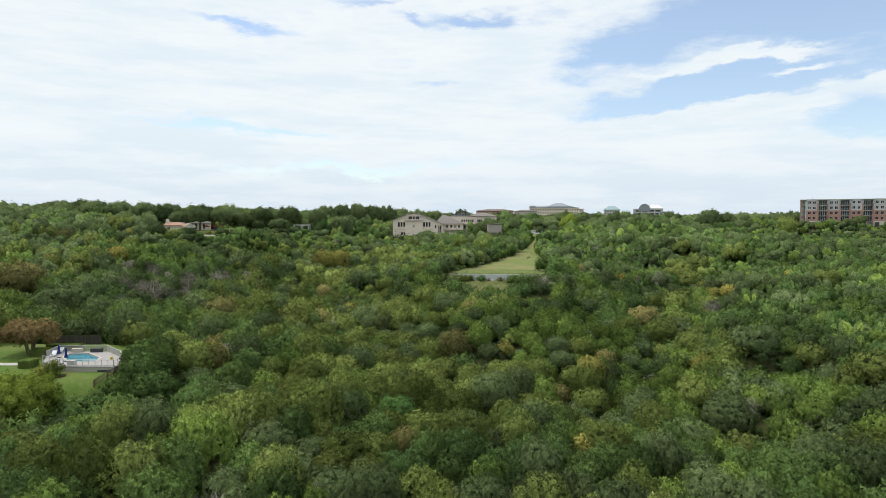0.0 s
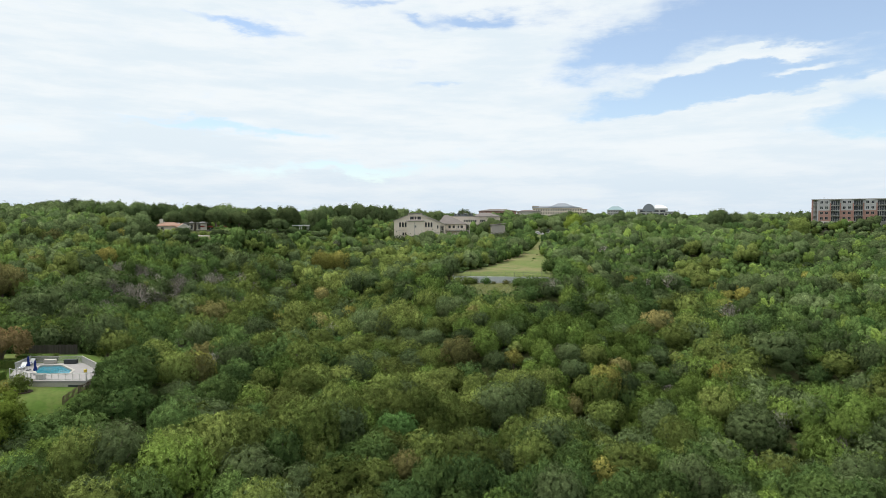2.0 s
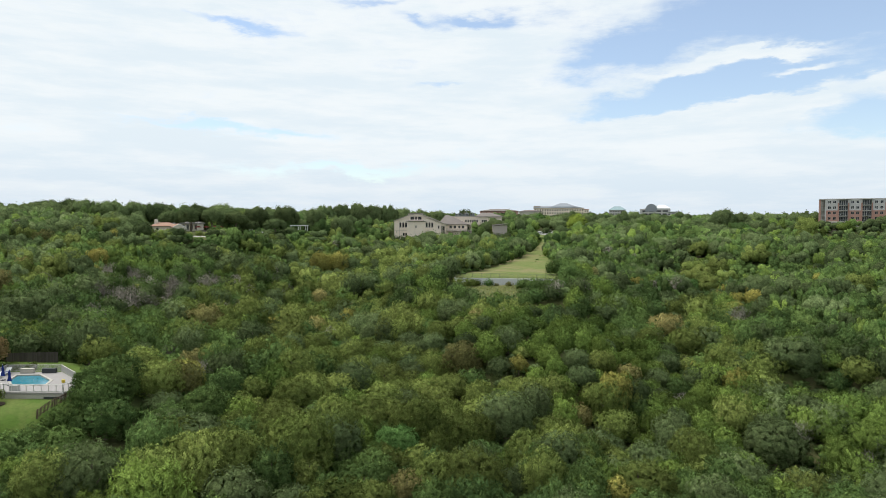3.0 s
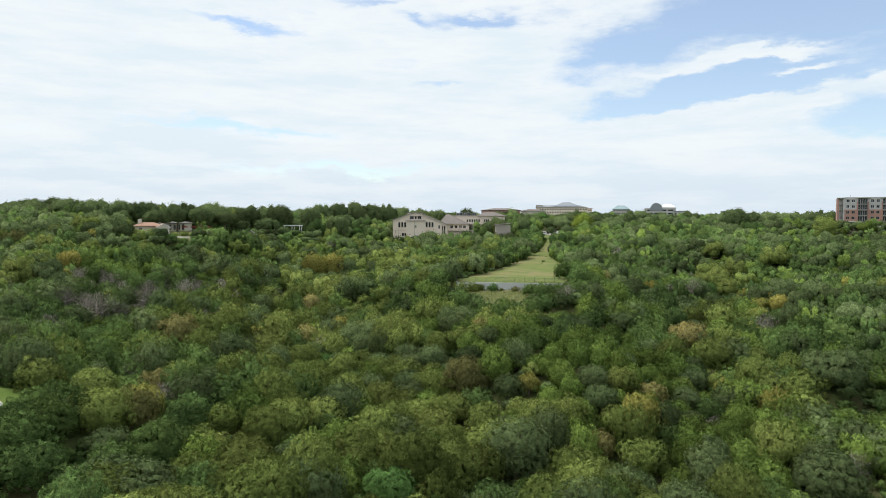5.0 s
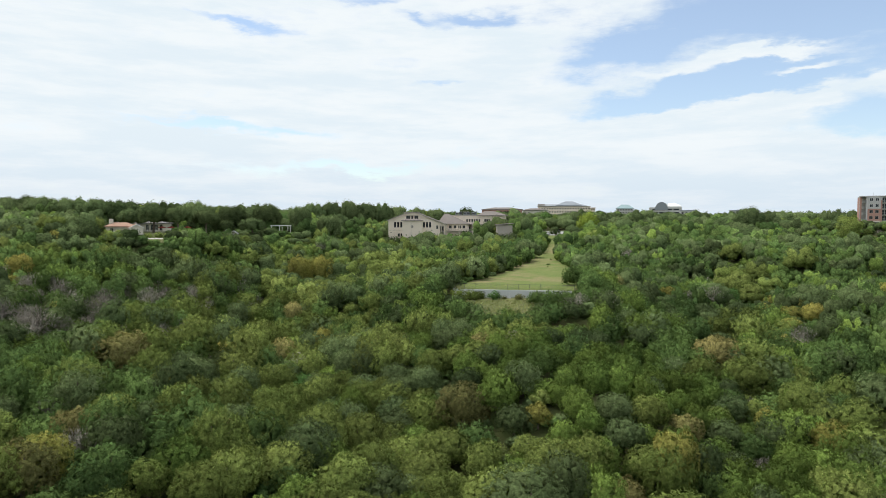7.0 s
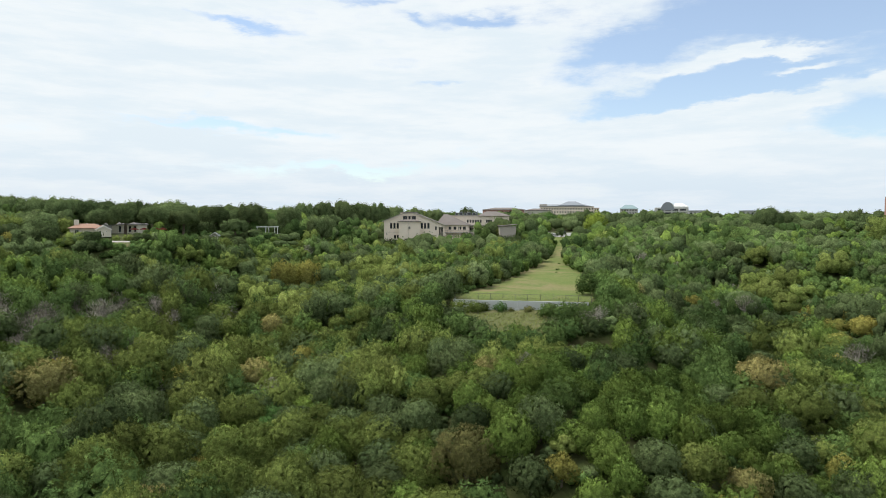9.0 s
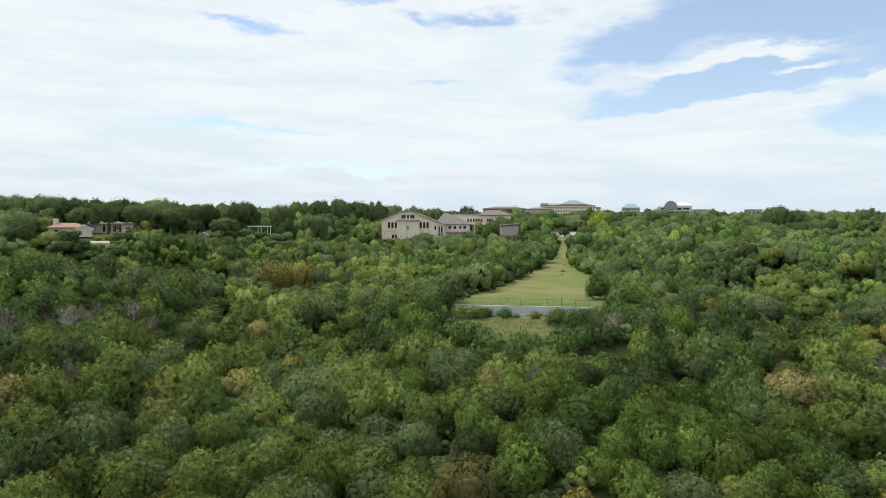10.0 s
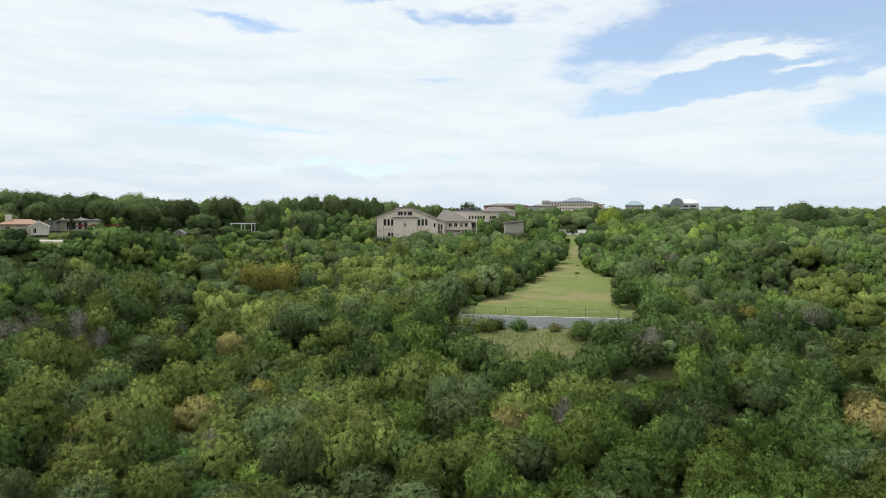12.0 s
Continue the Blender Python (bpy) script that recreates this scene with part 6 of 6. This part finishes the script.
for x, y, mat, words in ((-109.3, 298, REDCLOTH, "open red garden umbrella under the oaks"), (-106.2, 299, REDCLOTH, "open red garden umbrella under the oaks"),
                         (-103.5, 302, REDCLOTH, "open red garden umbrella under the oaks"), (-101.5, 303, REDCLOTH, "open red garden umbrella under the oaks")):
    open_umbrella(x, y, high(x, y), mat, words)
part_wall = thing("terrace_wall", pose(-104, 300.5, high(-104, 300.5) - 0.3, 0, 0, 4), "low brown stone terrace wall under the oaks", "wall")
part("stones", bevelled(0.05, -4, 4, 0, 0.5, -0.5, 1.0), TRIM, part_wall)
hoop = thing("basketball_hoop", pose(-93.2, 322, high(-93.2, 322)), "basketball hoop with a white board on a pole", "basketball hoop")
part("pole", tube(bmesh.new(), (0, 0, 0), (0, 0, 3.2), 0.06, 0.06, 8), STEEL, hoop)
part("backboard", bevelled(0.02, -0.75, 0.75, -0.28, -0.22, 2.7, 3.75), WHITE, hoop)
part("rim", tube(bmesh.new(), (0, -0.3, 3.0), (0, -0.75, 3.0), 0.03, 0.03, 6), REDCLOTH, hoop)


# ---- cars ----
def car(m, paint, label):
    root = thing("car", m, label, "car", "parked cars")
    side = [(-2.25, 0.35), (2.25, 0.35), (2.3, 0.75), (1.3, 0.95), (0.65, 1.45), (-1.2, 1.48), (-2.0, 1.0), (-2.3, 0.9)]
    bm = plate(side, -0.88, 0.88)
    bmesh.ops.bevel(bm, geom=bm.edges[:], offset=0.06, segments=1, affect="EDGES")
    part("body", bm, paint, root)
    for s in (-0.89, 0.87):
        part("side_window", plate([(-1.7, 1.0), (1.0, 0.98), (0.55, 1.38), (-1.15, 1.4)], s, s + 0.02), GLASS, root)
    part("windscreen", boxed(-0.02, 0.02, -0.75, 0.75, 0, 0.55), GLASS, root).matrix_basis = pose(1.27, 0, 0.97, 0, -52, 0)
    part("rear_window", boxed(-0.02, 0.02, -0.75, 0.75, 0, 0.6), GLASS, root).matrix_basis = pose(-1.97, 0, 1.04, 0, 58, 0)
    for x in (-1.4, 1.4):
        for y in (-0.8, 0.8):
            wheel = part("wheel", tube(bmesh.new(), (x, y - 0.1, 0.33), (x, y + 0.1, 0.33), 0.33, 0.33, 16), RUBBER, root)
            part("rim", tube(bmesh.new(), (x, y - 0.11, 0.33), (x, y + 0.11, 0.33), 0.2, 0.2, 10), CHROME, wheel)
    for y in (-0.6, 0.6):
        part("headlight", bevelled(0.02, 2.22, 2.32, y - 0.2, y + 0.2, 0.6, 0.74), LIGHTGLASS, root)
        part("tail_light", bevelled(0.02, -2.33, -2.24, y - 0.2, y + 0.2, 0.72, 0.88), TAILGLASS, root)


for x, y, a, paint, label in ((62.5, 446, 20, CARWHITE, "white car parked on the lot above the meadow"), (72, 462, 90, CARDARK, "dark car parked on the lot above the meadow"),
                              (-104.5, 300, 15, CARDARK, "dark car parked by the house under oaks")):
    car(pose(x, y, high(x, y) + (0.14 if y > 430 else 0.0), 0, 0, a), paint, label)

barrier = thing("wooden_barrier", pose(72, 439.5, high(72, 439.5)), "low wooden barrier at the edge of the lot", "barrier")
for x in (-5, 0, 5):
    part("post", boxed(x - 0.1, x + 0.1, 0, 0.2, -0.3, 0.9), GREYWOOD, barrier)
part("beam", boxed(-5.4, 5.4, -0.06, 0, 0.5, 0.75), GREYWOOD, barrier)


# ---- far buildings ----
def window_rows(root, x0, x1, y, zs, w, h, gap, mat_wall, thick=0.6, base=0.0, top=0.0):
    n = int((x1 - x0) / gap)
    pad = ((x1 - x0) - n * gap) / 2
    holes = [(x0 + pad + (k + 0.5) * gap - w / 2, x0 + pad + (k + 0.5) * gap + w / 2, z, z + h) for k in range(n) for z in zs]
    part("front_wall", wall_mesh(x0, x1, top, holes, thick, base), mat_wall, root).location = (0, y, 0)
    pane = None
    for a, b, lo, hi in holes:
        if pane is None:
            pane = part("window", boxed(-w / 2, w / 2, 0, 0.08, 0, h), GLASS, root)
            pane.location = ((a + b) / 2, y + thick * 0.6, lo)
        else:
            share("window", pane, pose((a + b) / 2, y + thick * 0.6, lo), root)


def office(m):
    root = thing("office_building", m, "long cream office building with a grey hipped metal roof", "office")
    window_rows(root, -34, 30, 0, (4.0, 8.0), 1.5, 2.0, 3.2, STUCCO, 0.6, -6, 11.2)
    window_rows(root, 30.05, 36, -2, (3.0, 6.6), 1.3, 1.8, 2.6, STUCCO, 0.6, -6, 9.4)
    part("end_wall", boxed(-34, -33.4, 0.6, 22, -6, 11.2), STUCCO, root)
    part("end_wall", boxed(35.4, 36, -1.4, 22, -6, 9.4), STUCCO, root)
    part("cornice", bevelled(0.1, -34.6, 30.5, -0.6, 22.5, 11.2, 12.0), TRIM, root)
    part("side_cornice", bevelled(0.1, 29.8, 36.6, -2.6, 22.5, 9.4, 10.1), BRICK, root)
    part("roof", hip_roof(-35, 27, -1.0, 23, 12.0, 14.6, -28, 20, 0.3), SLATE, root)
    part("upper_roof", hip_roof(-12, 20, 1.5, 20, 13.2, 18.2, 0, 9, 0.3), SLATE, root)
    part("upper_wall", boxed(-34.5, -26, 1, 20, 11.0, 14.6), TRIM, root)


office(pose(150, 856, 50.0, 0, 0, -7))


def domed_building(m):
    root = thing("vaulted_building", m, "grey office building with a barrel-vaulted white roof", "office")
    window_rows(root, -17, 17, 0, (4.0, 7.6), 6.0, 1.7, 7.5, PANEL, 0.6, -8, 11.0)
    part("end_wall", boxed(-17, -16.4, 0.6, 26, -8, 11.0), PANEL, root)
    part("end_wall", boxed(16.4, 17, 0.6, 26, -8, 11.0), LIMESTONE, root)
    bm = plate([(-11.5 + 7.0 * -math.cos(k * math.pi / 16) + 7.0, 8.0 + 9.0 * math.sin(k * math.pi / 16)) for k in range(17)][::-1], -0.5, 0.1)
    part("arched_front", bm, SLATE, root)
    part("vault", plate([(-3.6 + 6.9 * -math.cos(k * math.pi / 16), 9.5 + 7.2 * math.sin(k * math.pi / 16)) for k in range(17)][::-1], 0.12, 30), WHITE, root)
    part("vault_hall", hip_roof(2.0, 16.8, 1.0, 26, 11.0, 16.0, 4, 11, 1.2), WHITE, root)


domed_building(pose(246, 772, 48.0, 0, 0, -16))


def plain_block(name, m, w, d, h, mat, roof, roof_h, label, cat="building"):
    root = thing(name, m, label, cat)
    window_rows(root, -w / 2, w / 2, 0, tuple(np.arange(2.0, h - 2.0, 3.6)), 1.6, 1.6, 3.4, mat, 0.5, -10, h)
    for s in (-1, 1):
        part("side_wall", boxed(min(s * w / 2, s * (w / 2 - 0.5)), max(s * w / 2, s * (w / 2 - 0.5)), 0.5, d, -10, h), mat, root)
    part("roof", hip_roof(-w / 2 - 0.6, w / 2 + 0.6, -0.6, d + 0.6, h, h + roof_h, -w * 0.2, w * 0.2, 0.4), roof, root)


plain_block("green_roofed_building", pose(236, 900, 51.5, 0, 0, -14), 22, 18, 8.0, PANEL, TEALROOF, 5.5, "grey building with a pale green hipped metal roof")
plain_block("glass_block", pose(-150, 720, 44), 38, 16, 11.0, PANEL, TEALROOF, 1.2, "long low building with a blue-green roof behind trees")
plain_block("brick_hall", pose(52, 640, 46.0), 36, 16, 8.5, BRICK, SHINGLE, 2.2, "brick school building with brown roofs behind trees")
plain_block("brick_wing", pose(84, 650, 46.5), 22, 14, 7.5, LIMESTONE, SHINGLE, 2.0, "pale brick wing of the school behind trees")
plain_block("grey_office", pose(222, 640, 45, 0, 0, -18), 14, 12, 8.6, PANEL, SLATE, 0.8, "grey office with dark windows among the trees")
plain_block("dark_office", pose(267, 640, 45, 0, 0, -20), 13, 12, 8.6, PANEL, SLATE, 0.8, "grey office with tall dark windows among the trees")
plain_block("flat_roofed_house", pose(-420, 600, 45), 40, 16, 9.0, LIMESTONE, SHINGLE, 1.5, "low building with a brown roof beyond the ridge")


# ---- trees by the buildings ----
for x, y, r, tall in ((-113, 299, 6.6, 1.05), (-124, 303, 5.5, 1.1), (-104, 301, 6.4, 1.05), (-97, 310, 6.0, 1.1), (-92, 316, 5.0, 1.0), (-82, 324, 5.5, 1.0),
                      (-126, 334, 7.5, 1.12), (-112, 337, 8.0, 1.15), (-97, 341, 7.5, 1.2), (-140, 328, 7.5, 1.12), (-155, 334, 7.5, 1.1), (-172, 342, 7.5, 1.1), (-190, 352, 8.0, 1.08),
                      (-84, 352, 7.0, 1.4), (-70, 360, 6.5, 1.6), (-57, 366, 6.5, 1.7), (-205, 365, 8.0, 1.1), (-225, 380, 8.0, 1.1)):
    big_tree("spreading_oak", "large spreading live oak shading the houses on the ridge", "oak", "spreading", x, y, r, tall, 3600, 0.052, 56, BARK)
for x, y, r in ((-114, 256, 4.4), (-92, 236, 4.0), (-121, 262, 4.6)):
    big_tree("slope_oak", "rounded live oak on the slope below the houses", "oak", "live_oak", x, y, r, 1.1, 2000, 0.075, 36, BARK)
# oaks of the skyline: x, y, crown radius, height of the top
for x, y, r, top in ((-90, 424, 7.0, 53), (-78, 428, 7.5, 56), (-68, 436, 7.5, 57), (-58, 441, 7.5, 57.5), (-49, 446, 7.0, 56.5), (-40, 450, 7.0, 56), (-30, 456, 6.5, 54.5), (-18, 462, 6.5, 53), (-5, 466, 6.5, 52.5),
                     (160, 420, 7.0, 47.5), (176, 424, 10.5, 53.5), (190, 430, 8.0, 50.5), (52, 470, 6.0, 48.5), (42, 472, 6.0, 49), (98, 462, 6.5, 49.5), (110, 470, 7.0, 51), (121, 458, 6.0, 50.5), (131, 474, 6.5, 49.5),
                     (148, 462, 6.5, 48), (204, 440, 8.5, 51), (217, 446, 8.0, 50.5), (230, 440, 7.5, 51.5), (243, 452, 8.0, 52), (258, 448, 8.5, 51), (275, 456, 8.0, 51.5), (292, 462, 7.5, 51)):
    r = max(r, (top - high(x, y)) / 2.0)
    big_tree("ridge_oak", "tall dark live oak on the skyline", "oak", "live_oak", x, y, r, (top - high(x, y)) / (1.4 * r), 2400, 0.05, 52, BARK)
big_tree("tall_elm", "tall yellow-green elm beside the apartment block", "elm", "elm", 186, 346, 6.0, 1.3, 1600, 0.09, 26, BARK)
big_tree("thin_tree", "tall sparse tree behind the church roof", "tree", "bare", 13, 462, 6.5, 1.35, 1500, 0.06, 24)
big_tree("thin_oak", "tall sparse oak behind the church roof", "oak", "live_oak", 14, 466, 7.0, 1.6, 1500, 0.075, 26)
big_tree("round_oak", "dark round oak behind the church roof", "oak", "live_oak", 29, 468, 5.0, 1.35, 600, 0.13, 20, BARK)
big_tree("golden_tree", "tall golden-green tree beside the parking lot", "tree", "bright_elm", 88, 447, 6.5, 1.25, 900, 0.12, 24, BARK)
big_tree("roadside_tree", "bushy brown-green tree at the edge of the lot", "tree", "live_oak", 66, 437.5, 3.2, 1.15, 700, 0.13, 16, BARK)
for x, y, r in ((-8, 401, 2.5), (2, 402, 2.2), (-25, 400, 1.4), (30, 415, 3.6), (33, 419, 4.0), (19, 402, 3.2), (24, 396, 3.6), (12, 403, 2.6), (29.5, 397, 4.0), (33.5, 396, 4.2), (37.5, 400, 4.2), (26, 395, 3.8)):
    big_tree("church_tree", "green tree growing against the church wall", "tree", "elm" if x == 30 else "live_oak", x, y, r, 1.25 if x < 25 else 1.45, 1000, 0.10, 26, BARK)
for x in (-32.0, -29.0, -26.0, -23.0, -20.0):
    big_tree("church_tree", "green tree growing against the church wall", "tree", "live_oak", x, 401.6, 2.5, max(0.4, (36.6 - high(x, 401.6)) / 3.5), 900, 0.10, 26, BARK)
for x in (28.0, 31.0, 34.0, 37.0):
    big_tree("church_tree", "green tree growing against the church wall", "tree", "live_oak", x, 402.6, 2.6, (39.6 - high(x, 402.6)) / 4.2, 1000, 0.10, 26, BARK)
for x, y, r in ((13.2, 222.6, 1.75), (15.9, 222.6, 0.85), (19.9, 221.6, 1.35), (25.2, 221.0, 1.45), (6.9, 222.0, 2.2), (9.0, 223.6, 1.8), (3.6, 225.0, 2.0), (-104, 275, 1.3), (-101, 276.5, 1.6), (-98, 277, 1.3), (-114.5, 275, 1.5), (-118, 274, 1.8), (-122, 274, 1.6)):
    big_tree("bush", "round green bush growing in front of the wall" if y < 230 else "round green bush beside the house", "bush", {13.2: "green_bush", 15.9: "rust_bush", 19.9: "rust_bush"}.get(x, "pale_bush"), x, y, r, 0.95, 500, 0.15, 12, BARK)
for x, y, r in ((40.0, 300, 0.9), (38.2, 291, 0.6), (44, 318, 0.7)):
    big_tree("weed", "small dark weed standing in the meadow grass", "weed", "weed", x, y, r * 0.75, 0.9, 160, 0.2, 6, BARK)

# ---- grass tufts ----
def tufts(name, count, place, tall, label):
    x, y = place(count)
    k = in_strip(x, y, WIDER, -0.5) if name == "meadow_grass" else np.ones(len(x), bool)
    x, y = x[k], y[k]
    n = len(x)
    z = height(x, y)
    if name == "meadow_grass":
        k = y > wall_line(x) + 0.4
        x, y, z = x[k], y[k], np.maximum(z, meadow_level(y))[k]
        n = len(x)
    p = np.stack([x, y, z + 0.06], 1)
    ang = rng.uniform(0, math.tau, n)
    side = np.stack([np.cos(ang), np.sin(ang), 0 * ang], 1) * rng.uniform(0.05, 0.14, (n, 1))
    tip = p + np.stack([rng.normal(0, 0.12, n), rng.normal(0, 0.12, n), rng.uniform(0.5, 1.3, n) * tall], 1)
    tagged(new(name, tri_mesh(name, np.stack([p - side, p + side, tip], 1), LEAF["grass"])), label, "grass", kind="stuff")


tufts("meadow_grass", 2500, lambda n: (rng.uniform(2.5, 34.5, n), rng.uniform(222, 231, n)), 0.12, "taller green grass along the fence")
tufts("clearing_grass", 2600, lambda n: (rng.uniform(5, 30, n), rng.uniform(208, 221, n)), 0.35, "tall dry pale grass in the clearing below the wall")
